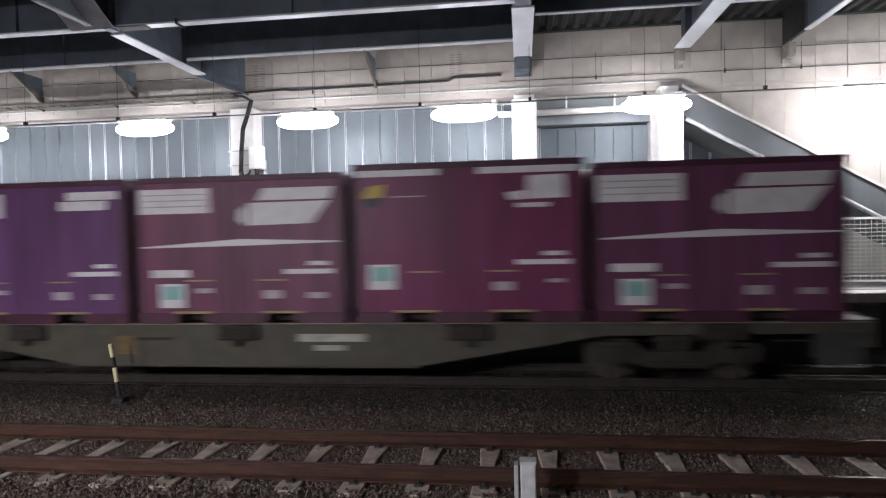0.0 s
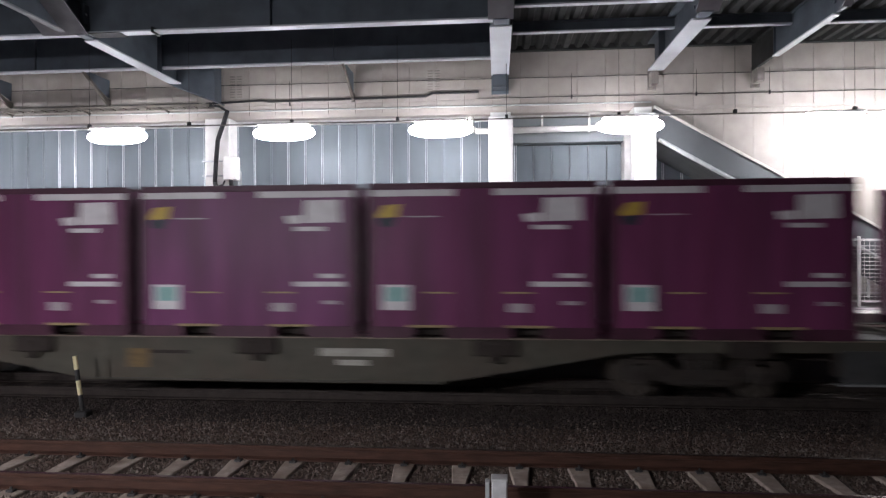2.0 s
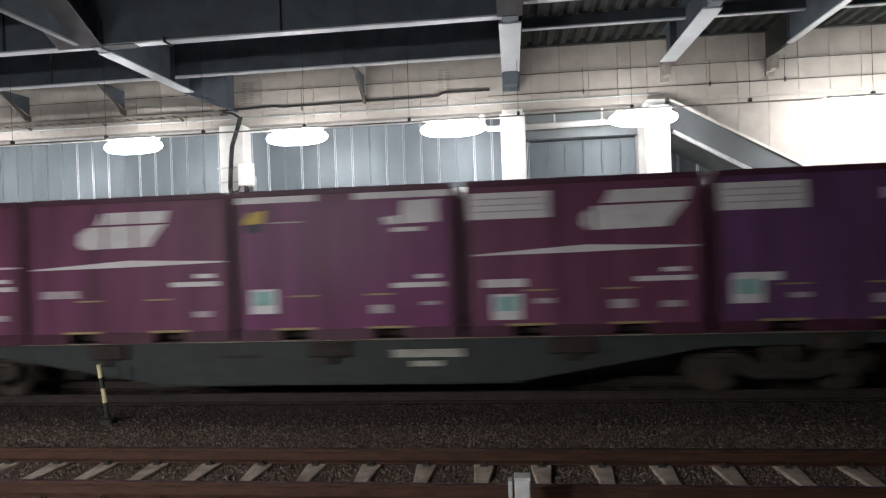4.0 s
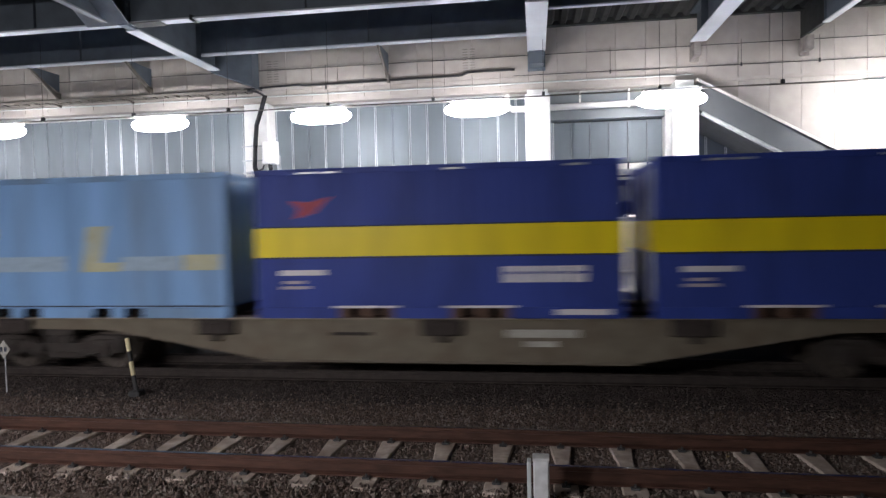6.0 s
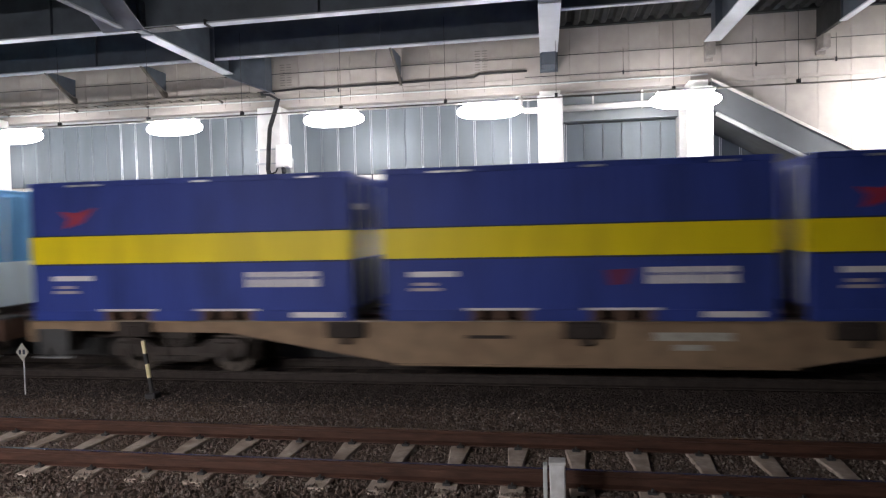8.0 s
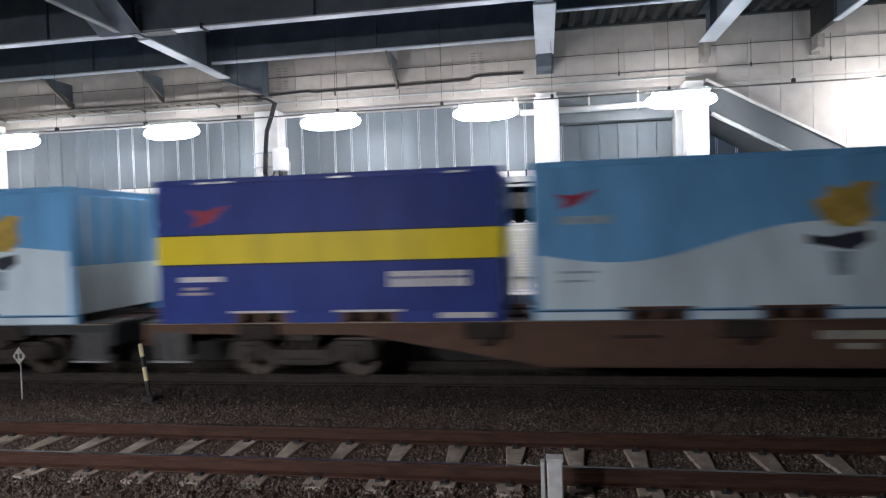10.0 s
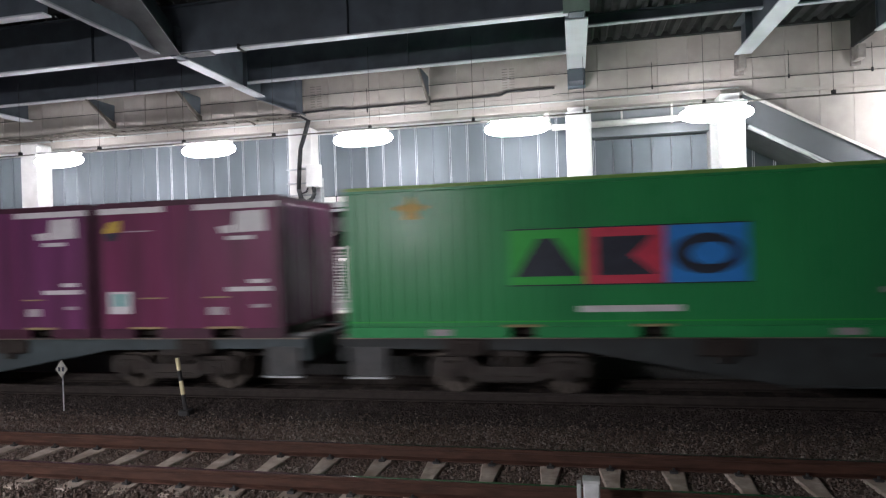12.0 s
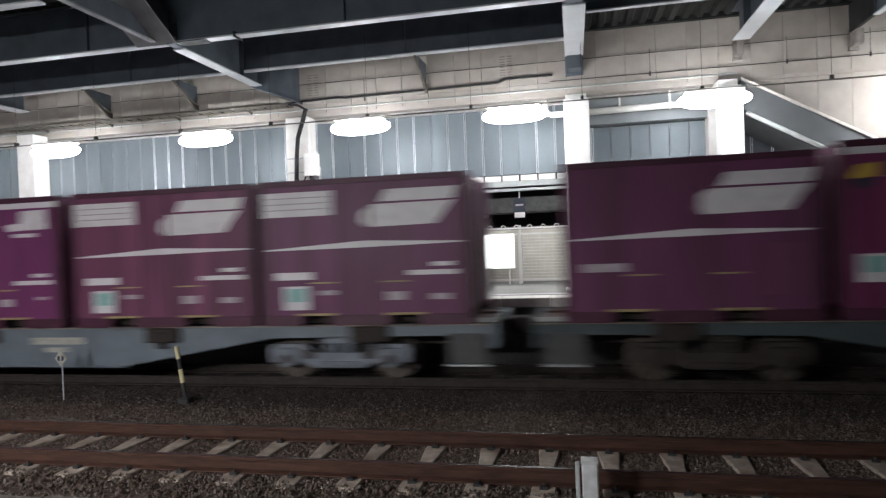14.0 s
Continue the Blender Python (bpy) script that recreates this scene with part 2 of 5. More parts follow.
    "old_gold": material("old_gold", (0.15, 0.10, 0.04), 0.6, vary=0.3, grain=14, dirt=(0.08, 0.06, 0.04), dirt_scale=5),
    "bogie": material("bogie", (0.043, 0.037, 0.032), 0.6, 0.25, vary=0.3, grain=8, dirt=(0.07, 0.05, 0.04), dirt_scale=3),
    "wheel_steel": material("wheel_steel", (0.085, 0.072, 0.060), 0.55, 0.6, vary=0.3, grain=12),
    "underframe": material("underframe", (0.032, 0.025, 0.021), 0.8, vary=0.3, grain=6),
}


# ---- mesh tools ----
def box(bm, x0, x1, y0, y1, z0, z1, bevel=0.0):
    made = bmesh.ops.create_cube(bm, size=1.0, matrix=Matrix.Translation(((x0 + x1) / 2, (y0 + y1) / 2, (z0 + z1) / 2))
                                 @ Matrix.Diagonal((abs(x1 - x0), abs(y1 - y0), abs(z1 - z0), 1)))
    if bevel:
        edges = list({e for v in made["verts"] for e in v.link_edges})
        bmesh.ops.bevel(bm, geom=edges, offset=bevel, segments=1, affect="EDGES", profile=0.5)
    return bm


def rod(bm, a, b, r, n=8, r2=None):
    a, b = Vector(a), Vector(b)
    turn = (b - a).to_track_quat("Z", "Y").to_matrix().to_4x4()
    bmesh.ops.create_cone(bm, cap_ends=True, segments=n, radius1=r, radius2=r if r2 is None else r2, depth=(b - a).length,
                          matrix=Matrix.Translation((a + b) / 2) @ turn)
    return bm


def prism(bm, outline, axis, lo, hi):
    """A closed outline of two coordinates, drawn out along the third axis from lo to hi."""
    def at(p, q):
        return {"x": (q, p[0], p[1]), "y": (p[0], q, p[1]), "z": (p[0], p[1], q)}[axis]
    ends = [[bm.verts.new(at(p, q)) for p in outline] for q in (lo, hi)]
    count = len(outline)
    bm.faces.new(ends[0][::-1])
    bm.faces.new(ends[1])
    for i in range(count):
        j = (i + 1) % count
        bm.faces.new((ends[0][i], ends[0][j], ends[1][j], ends[1][i]))
    bmesh.ops.recalc_face_normals(bm, faces=bm.faces[:])
    return bm


def tube(bm, points, r, n=8):
    for a, b in zip(points, points[1:]):
        rod(bm, a, b, r, n)
    return bm


def mesh_of(name, bm, mat, smooth=False):
    data = bpy.data.meshes.new(name)
    bm.to_mesh(data)
    bm.free()
    data.materials.append(mat)
    if smooth:
        for p in data.polygons:
            p.use_smooth = True
    return data


def thing(name, label, category, group="", at=(0, 0, 0)):
    ob = tagged(new(name), label, category, group)
    ob.empty_display_size = 0.2
    ob.location = at
    return ob


def part(name, bm, mat, parent, label="", smooth=False):
    ob = new(name, mesh_of(name, bm, mat, smooth))
    ob.parent = parent
    return tagged(ob, label)


def piece(name, data, parent, at, rz=0.0):
    ob = new(name, data)
    ob.parent = parent
    ob.location = at
    ob.rotation_euler.z = rz
    return ob


def structure(name, bm, mat, label, smooth=False):
    return tagged(new(name, mesh_of(name, bm, mat, smooth)), label, kind="structure")


def B():
    return bmesh.new()


# ---- ground and tracks ----
def ground():
    bm = box(B(), -300, 300, -60, 400, GROUND - 0.5, GROUND)
    structure("ground", bm, M["ballast"], "dark ballast ground under the tracks")
    # dark sheet that stands in for the shade below the train
    structure("track_bed", box(B(), -60, 60, 9.35, PLATFORM_Y + 0.1, GROUND - 0.1, GROUND + 0.004), M["shaded_ballast"], "ballast painted darker for the shade under the train on the far track")
    trough = tagged(new("cable_trough"), "low concrete cable trough beside the near track", "cable trough")
    lid = mesh_of("lid", box(B(), -0.495, 0.495, -0.45, 0.45, -0.04, 0.04, 0.008), M["old_concrete"])
    for i in range(24):
        piece("lid", lid, trough, (-19 + i, 5.02 + 0.03 * math.sin(i * 1.9), GROUND + 0.06 + 0.006 * math.sin(i * 2.7)))


def ballast_stones():
    rng = random.Random(5)
    base = [(1, 0, 0), (-1, 0, 0), (0, 1, 0), (0, -1, 0), (0, 0, 1), (0, 0, -1)]
    tris = [(0, 2, 4), (2, 1, 4), (1, 3, 4), (3, 0, 4), (2, 0, 5), (1, 2, 5), (3, 1, 5), (0, 3, 5)]
    heaps = {"stone": ([], []), "shaded_stone": ([], [])}
    for i in range(90000):
        x, y = rng.uniform(-13, 8.5), rng.uniform(5.5, 10.6)
        if x < -13 + (10.6 - y) * 0.5:
            continue
        # a low shoulder heaped over the sleepers' outer ends
        shoulder = 0.052 if 5.75 < y < 6.26 or 7.92 < y < 8.3 else 0.0
        r = rng.uniform(0.011, 0.027)
        z = GROUND + rng.uniform(-0.004, 0.010) + shoulder * rng.uniform(0.2, 1.0)
        turn = Euler((rng.uniform(0, 6), rng.uniform(0, 6), rng.uniform(0, 6))).to_matrix()
        # stones turn to the darker, shade-coloured copy towards the train
        verts, faces = heaps["shaded_stone" if y > rng.uniform(8.7, 9.9) else "stone"]
        k = len(verts)
        for v in base:
            p = turn @ Vector((v[0] * r * rng.uniform(0.8, 1.5), v[1] * r * rng.uniform(0.7, 1.2), v[2] * r * rng.uniform(0.45, 0.8)))
            verts.append((p.x + x, p.y + y, p.z + z))
        faces += [(a + k, b + k, c + k) for a, b, c in tris]
    for mat, label in (("stone", "crushed stone ballast, grey and rust-stained, round the near track"), ("shaded_stone", "crushed stone ballast painted darker for the shade near the far track")):
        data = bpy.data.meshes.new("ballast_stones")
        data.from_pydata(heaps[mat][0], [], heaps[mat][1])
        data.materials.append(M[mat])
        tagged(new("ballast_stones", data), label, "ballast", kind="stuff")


RAIL = [(-0.065, -0.174), (0.065, -0.174), (0.065, -0.160), (0.012, -0.140), (0.009, -0.055), (0.032, -0.042), (0.0325, -0.008),
        (0.026, -0.0005), (-0.026, -0.0005), (-0.0325, -0.008), (-0.032, -0.042), (-0.009, -0.055), (-0.012, -0.140), (-0.065, -0.160)]


def track(y, label, x0, x1, near):
    t = thing("railway_track", label, "railway track")
    for side in (-1, 1):
        yy = y + side * 0.566
        # the far track's rails and sleepers get shade-dark colours instead of their own
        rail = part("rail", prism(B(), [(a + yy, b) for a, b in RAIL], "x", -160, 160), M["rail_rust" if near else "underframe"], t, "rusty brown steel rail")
        part("running_surface", box(B(), -160, 160, yy - 0.022, yy + 0.022, -0.0004, 0.002), M["rail_head"], rail, "polished rail head")
    bm = prism(B(), [(-0.13, -0.90), (0.13, -0.90), (0.125, -0.45), (0.085, 0.0), (0.125, 0.45), (0.13, 0.90), (-0.13, 0.90), (-0.125, 0.45), (-0.085, 0.0), (-0.125, -0.45)], "z", -0.21, 0.0)
    bmesh.ops.bevel(bm, geom=[e for e in bm.edges], offset=0.012, segments=1, affect="EDGES")
    sleeper = mesh_of("sleeper", bm, M["sleeper" if near else "shaded_sleeper"])
    clip = mesh_of("rail_clip", rod(box(B(), -0.045, 0.045, -0.035, 0.035, 0.0, 0.026, 0.006), (0, 0, 0.02), (0, 0, 0.055), 0.015, 6), M["black_paint"])
    x = x0
    while x < x1:
        s = piece("sleeper", sleeper, t, (x, y, -0.178 if near else -0.215), 0.01 * math.sin(x * 5.1))
        if near:
            for yy in (-0.671, -0.461, 0.461, 0.671):
                piece("rail_clip", clip, s, (0, yy, 0))
        x += 0.70
    return t


def trackside():
    # yellow and black marker pole, leaning a little
    t = thing("marker_pole", "leaning black and pale yellow striped marker pole in the ballast", "marker pole", at=(-6.61, 9.50, GROUND))
    a, b = Vector((0, 0, 0)), Vector((-0.13, -0.02, 0.98))
    for i, (u, v) in enumerate(((0.0, 0.36), (0.36, 0.60), (0.60, 0.78), (0.78, 1.0))):
        part("pole_band", rod(B(), a.lerp(b, u), a.lerp(b, v), 0.036, 10), M["marker_yellow" if i % 2 else "black_paint"], t)
    part("foot", box(B(), -0.1, 0.1, -0.1, 0.1, -0.02, 0.1, 0.02), M["black_paint"], t)
    # small diamond number board on a thin stake
    t = thing("diamond_sign", "small white diamond board with dark marks on a thin stake", "sign", at=(-9.08, 9.5, GROUND))
    part("stake", rod(B(), (0, 0, -0.05), (0, 0, 0.66), 0.012, 6), M["galvanised"], t)
    board = part("board", prism(B(), [(0, 0.61), (0.125, 0.77), (0, 0.93), (-0.125, 0.77)], "y", -0.03, -0.018), M["stencil"], t)
    part("mark", box(B(), -0.065, -0.02, -0.034, -0.030, 0.73, 0.81), M["decal_dark"], board)
    part("mark", box(B(), 0.012, 0.06, -0.034, -0.030, 0.73, 0.81), M["decal_dark"], board)
    # grey box post beside the near rail
    t = thing("trackside_post", "short galvanised steel post with a bracket beside the rail", "post", at=(0.085, 5.98, GROUND))
    part("post", box(B(), -0.075, 0.075, -0.07, 0.07, -0.1, 0.50, 0.012), M["post_zinc"], t)
    part("bracket", box(B(), -0.135, -0.095, -0.05, 0.05, -0.1, 0.47, 0.006), M["grey_paint"], t)
    part("cap", box(B(), -0.08, 0.08, -0.075, 0.075, 0.48, 0.51, 0.006), M["post_zinc"], t)
    # bent stand with a diamond board on the far platform's edge
    t = thing("signal_stand", "bent white pipe stand with a small diamond board", "sign stand", at=(4.94, 13.30, PLATFORM_Z))
    part("pipe", tube(B(), [(0, 0, 0), (0, 0, 2.36), (0.03, 0, 2.43), (0.17, 0, 2.46)], 0.04, 10), M["white_paint"], t)
    board = part("board", prism(B(), [(0.2, 2.28), (0.28, 2.47), (0.2, 2.66), (0.12, 2.47)], "y", -0.05, -0.035), M["white_paint"], t)
    part("mark", prism(B(), [(0.2, 2.40), (0.23, 2.47), (0.2, 2.54), (0.17, 2.47)], "y", -0.056, -0.051), M["decal_dark"], board)


# ---- far platform ----
def far_platform():
    bm = box(B(), -120, 120, PLATFORM_Y + 0.25, 18.2, GROUND - 0.3, PLATFORM_Z - 0.02)
    structure("platform_far", bm, M["asphalt"], "dark asphalt platform")
    # dark colour here replaces the shadow that the coping's overhang would cast
    structure("platform_face", box(B(), -120, 120, PLATFORM_Y + 0.2, PLATFORM_Y + 0.25, GROUND - 0.3, PLATFORM_Z - 0.02), M["dark_asphalt"], "platform face painted dark for the shadow under the coping")
    edge = tagged(new("platform_edge"), "pale concrete coping along the platform edge", kind="structure")
    slab = mesh_of("coping_slab", box(B(), -0.497, 0.497, 0, 0.55, -0.19, 0.0, 0.012), M["coping"])
    for i in range(60):
        piece("coping_slab", slab, edge, (-30 + i, PLATFORM_Y, PLATFORM_Z))
    structure("platform_edge_line", box(B(), -120, 120, PLATFORM_Y + 0.9, PLATFORM_Y + 1.2, PLATFORM_Z - 0.02, PLATFORM_Z - 0.014), M["decal_pale"], "worn pale guide strip on the platform")


def column(x, y, w, d, top, extras=False):
    t = thing("column", "white painted square column on the platform", "column", "platform columns", (x, y, PLATFORM_Z))
    if extras:
        tagged(t, "white column with straps, cables and boxes on the platform")
    part("shaft", box(B(), -w / 2, w / 2, -d / 2, d / 2, 0, top - PLATFORM_Z, 0.02), M["white_paint"], t)
    part("base_plate", box(B(), -w / 2 - 0.1, w / 2 + 0.1, -d / 2 - 0.1, d / 2 + 0.1, -0.01, 0.04, 0.01), M["white_paint"], t)
    return t


def columns():
    column(-14.45, 14.45, 0.55, 0.5, SOFFIT_Z)
    c = column(-6.65, 14.70, 0.62, 0.44, SOFFIT_Z - 0.082, True)
    for x, y, w, d, top in ((0.16, 14.48, 0.56, 0.5, 5.47), (3.34, 14.28, 0.46, 0.46, 5.43)):
        low = column(x, y, w, d, top)
        part("cap", box(B(), -w * 0.42, w * 0.42, 0.05, 14.85 - y, top - PLATFORM_Z - 0.02, SOFFIT_Z - 0.082 - PLATFORM_Z), M["white_paint"], low)
    column(3.38, 15.74, 0.42, 0.40, SOFFIT_Z)
    for z in (0.75, 1.05, 1.9, 2.25, 2.5, 2.75, 3.05, 3.4):
        part("strap", box(B(), -0.37, 0.33, -0.25, 0.23, z, z + 0.03), M["galvanised"], c)
    part("yellow_panel", box(B(), -0.33, 0.33, -0.25, 0.2, 1.27, 1.68, 0.01), M["yellow_paint"], c, "yellow wrap round the column")
    part("telephone_box", box(B(), -0.09, 0.07, -0.36, -0.25, 1.33, 1.60, 0.02), M["yellow_paint"], c, "small yellow emergency box")
    part("notice_plate", box(B(), -0.28, 0.05, -0.275, -0.25, 2.08, 2.42, 0.005), M["white_paint"], c, "white number plate")
    part("lower_duct", box(B(), -0.27, 0.24, -0.245, -0.215, 0.05, 1.24, 0.01), M["beige_panel"], c, "beige lower cladding")
    part("terminal_box", box(B(), 0.22, 0.57, -0.42, -0.215, 2.94, 3.50, 0.02), M["white_paint"], c, "white terminal box")
    part("cable", tube(B(), [(0.30, -0.32, 4.62), (0.20, -0.32, 4.3), (0.06, -0.32, 3.92), (0.01, -0.32, 3.4), (-0.02, -0.32, 2.9), (0.06, -0.34, 2.66),
                             (0.2, -0.36, 2.58), (0.36, -0.36, 2.66), (0.41, -0.36, 2.81), (0.39, -0.36, 2.96)], 0.055, 8), M["black_cable"], c, "thick black looping cable", True)
    part("cable", tube(B(), [(-0.03, -0.30, 2.85), (-0.04, -0.29, 2.45), (0.0, -0.29, 2.1), (-0.01, -0.29, 1.6)], 0.014, 6), M["black_cable"], c)
    part("cable", tube(B(), [(0.24, -0.34, 2.96), (0.2, -0.35, 2.84), (0.06, -0.34, 2.80)], 0.02, 6), M["black_cable"], c)
    t = thing("steel_channel", "grey steel channel post beside the column", "post", at=(-6.24, 14.62, PLATFORM_Z))
    part("web", box(B(), -0.092, 0.10, -0.1, 0.1, 0, 3.2, 0.01), M["galvanised"], t)


# ---- building over the platform ----
def building():
    # cream wall of separate panels over a dark backing
    wall = structure("wall_north", box(B(), -60, 60, WALL_Y + 0.02, WALL_Y + 0.25, SOFFIT_Z, 9.0), M["joint"], "cream panelled wall above the platform")
    w, hgt = 0.655, 1.34
    data = mesh_of("wall_panel", box(B(), -w / 2 + 0.0035, w / 2 - 0.0035, -0.015, 0.02, 0.002, hgt - 0.004, 0.003), M["cream_panel"])
    low = mesh_of("wall_panel", box(B(), -w / 2 + 0.0035, w / 2 - 0.0035, -0.015, 0.02, 0.002, 0.258, 0.003), M["cream_panel"])
    for i in range(52):
        x = -18.70 + i * w
        piece("wall_panel", low, wall, (x, WALL_Y, SOFFIT_Z))
        piece("wall_panel", data, wall, (x, WALL_Y, SOFFIT_Z + 0.26))
    structure("wall_panels_rest", box(box(B(), -60, -19.03, WALL_Y - 0.015, WALL_Y + 0.02, SOFFIT_Z, 8.5), 15.04, 60, WALL_Y - 0.015, WALL_Y + 0.02, SOFFIT_Z, 8.5), M["cream_panel"], "cream wall running on")
    structure("soffit", box(B(), -60, 60, WALL_Y + 0.25, 18.6, SOFFIT_Z + 0.02, SOFFIT_Z + 0.2), M["white_paint"], "pale soffit over the platform")
    structure("fascia", box(B(), -60, 60, WALL_Y - 0.03, WALL_Y + 0.25, SOFFIT_Z - 0.08, SOFFIT_Z), M["cream_panel"], "cream lower edge of the wall")
    # grey metal screen of narrow upright panels
    screen = tagged(new("metal_screen"), "grey metal screen wall of upright panels", kind="structure")
    pw = 0.4565
    a = mesh_of("panel", box(B(), -pw / 2 + 0.0005, pw / 2 - 0.0005, 0, 0.04, 4.02, SOFFIT_Z), M["metal_panel"])
    s = mesh_of("seam", box(box(B(), -0.028, -0.012, -0.016, 0.03, 4.02, SOFFIT_Z, 0.006), 0.012, 0.028, -0.016, 0.03, 4.02, SOFFIT_Z, 0.006), M["glint_seam"])
    lo = mesh_of("lower_pane", box(B(), -pw / 2 + 0.02, pw / 2 - 0.02, -0.02, 0.03, 3.86, 4.0, 0.006), M["white_paint"])
    d = mesh_of("panel", box(B(), -pw / 2 + 0.012, pw / 2 - 0.012, 0, 0.04, 4.02, 5.05, 0.006), M["metal_panel"])
    sf = mesh_of("seam", box(box(B(), -0.026, -0.012, -0.012, 0.03, 4.02, SOFFIT_Z, 0.005), 0.012, 0.026, -0.012, 0.03, 4.02, SOFFIT_Z, 0.005), M["dull_seam"])
    sd = mesh_of("seam", box(B(), -0.012, 0.012, -0.03, 0.03, 4.02, 5.05, 0.004), M["dark_panel"])
    for i in range(76):
        x = -6.308 + (i - 36.5) * pw
        inner = 0.45 < x < 3.2
        piece("panel", d if inner else a, screen, (x, PANEL_Y, 0))
        # pale seams where the lamps' reflection is painted, dull ones elsewhere
        piece("seam", sd if inner else sf if x < -12.4 or i % 5 == 2 else s, screen, (x + pw / 2, PANEL_Y, 0))
        piece("lower_pane", lo, screen, (x, PANEL_Y, 0))
    structure("screen_head", box(B(), 0.45, 3.2, PANEL_Y - 0.35, PANEL_Y, 5.07, SOFFIT_Z), M["dark_panel"], "grey boxed beam above the screen")
    structure("screen_sill", box(box(B(), -60, 60, PANEL_Y - 0.06, PANEL_Y + 0.12, 3.72, 3.85), -60, 60, PANEL_Y - 0.1, PANEL_Y + 0.1, 3.60, 3.66), M["grey_paint"], "grey rails under the metal screen")
    structure("screen_upper", box(box(B(), -60, -23.2, PANEL_Y, PANEL_Y + 0.05, 4.02, SOFFIT_Z), 11.35, 60, PANEL_Y, PANEL_Y + 0.05, 4.02, SOFFIT_Z), M["metal_panel"], "grey metal screen running on")
    # white drain pipe along the screen head
    t = thing("drain_pipe", "white drain pipe under the soffit", "pipe", at=(0, 0, 0))
    part("pipe", tube(B(), [(-0.55, 14.95, 5.66), (-0.55, 14.95, 5.36), (-0.45, 14.95, 5.27), (0.2, 14.98, 5.27), (3.3, 14.98, 5.30)], 0.075, 10), M["white_paint"], t, smooth=True)
    for x in (1.15, 2.25):
        part("hanger", box(B(), x - 0.02, x + 0.02, 14.93, 15.03, 5.2, 5.62), M["white_paint"], t)


def girder(bm_web, bm_fl, axis, at, lo, hi, z0, z1, flange, web=0.02):
    def b(bm, u0, u1, v0, v1, w0, w1):
        box(bm, u0, u1, v0, v1, w0, w1) if axis == "x" else box(bm, v0, v1, u0, u1, w0, w1)
    b(bm_web, lo, hi, at - web, at + web, z0 + 0.03, z1 - 0.03)
    b(bm_web, lo, hi, at - flange, at + flange, z1 - 0.03, z1)
    b(bm_fl, lo, hi, at - flange, at + flange, z0, z0 + 0.03)
    return bm_web, bm_fl


def steel(label, axis, at, lo, hi, z0, z1, flange, stiff=()):
    t = thing("steel_girder", label, "girder", "roof girders")
    w, f = girder(B(), B(), axis, at, lo, hi, z0, z1, flange)
    # web dark and flange pale: the light from below is in the colours
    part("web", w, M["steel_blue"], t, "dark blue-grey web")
    part("bottom_flange", f, M["lit_flange_steel"], t, "bottom flange painted paler, as lit from below")
    for s in stiff:
        bm = B()
        box(bm, s - 0.01, s + 0.01, at - flange * 0.9, at + flange * 0.9, z0 + 0.03, z1 - 0.03) if axis == "x" else box(bm, at - flange * 0.9, at + flange * 0.9, s - 0.01, s + 0.01, z0 + 0.03, z1 - 0.03)
        part("stiffener", bm, M["steel_blue"], t)
    return t


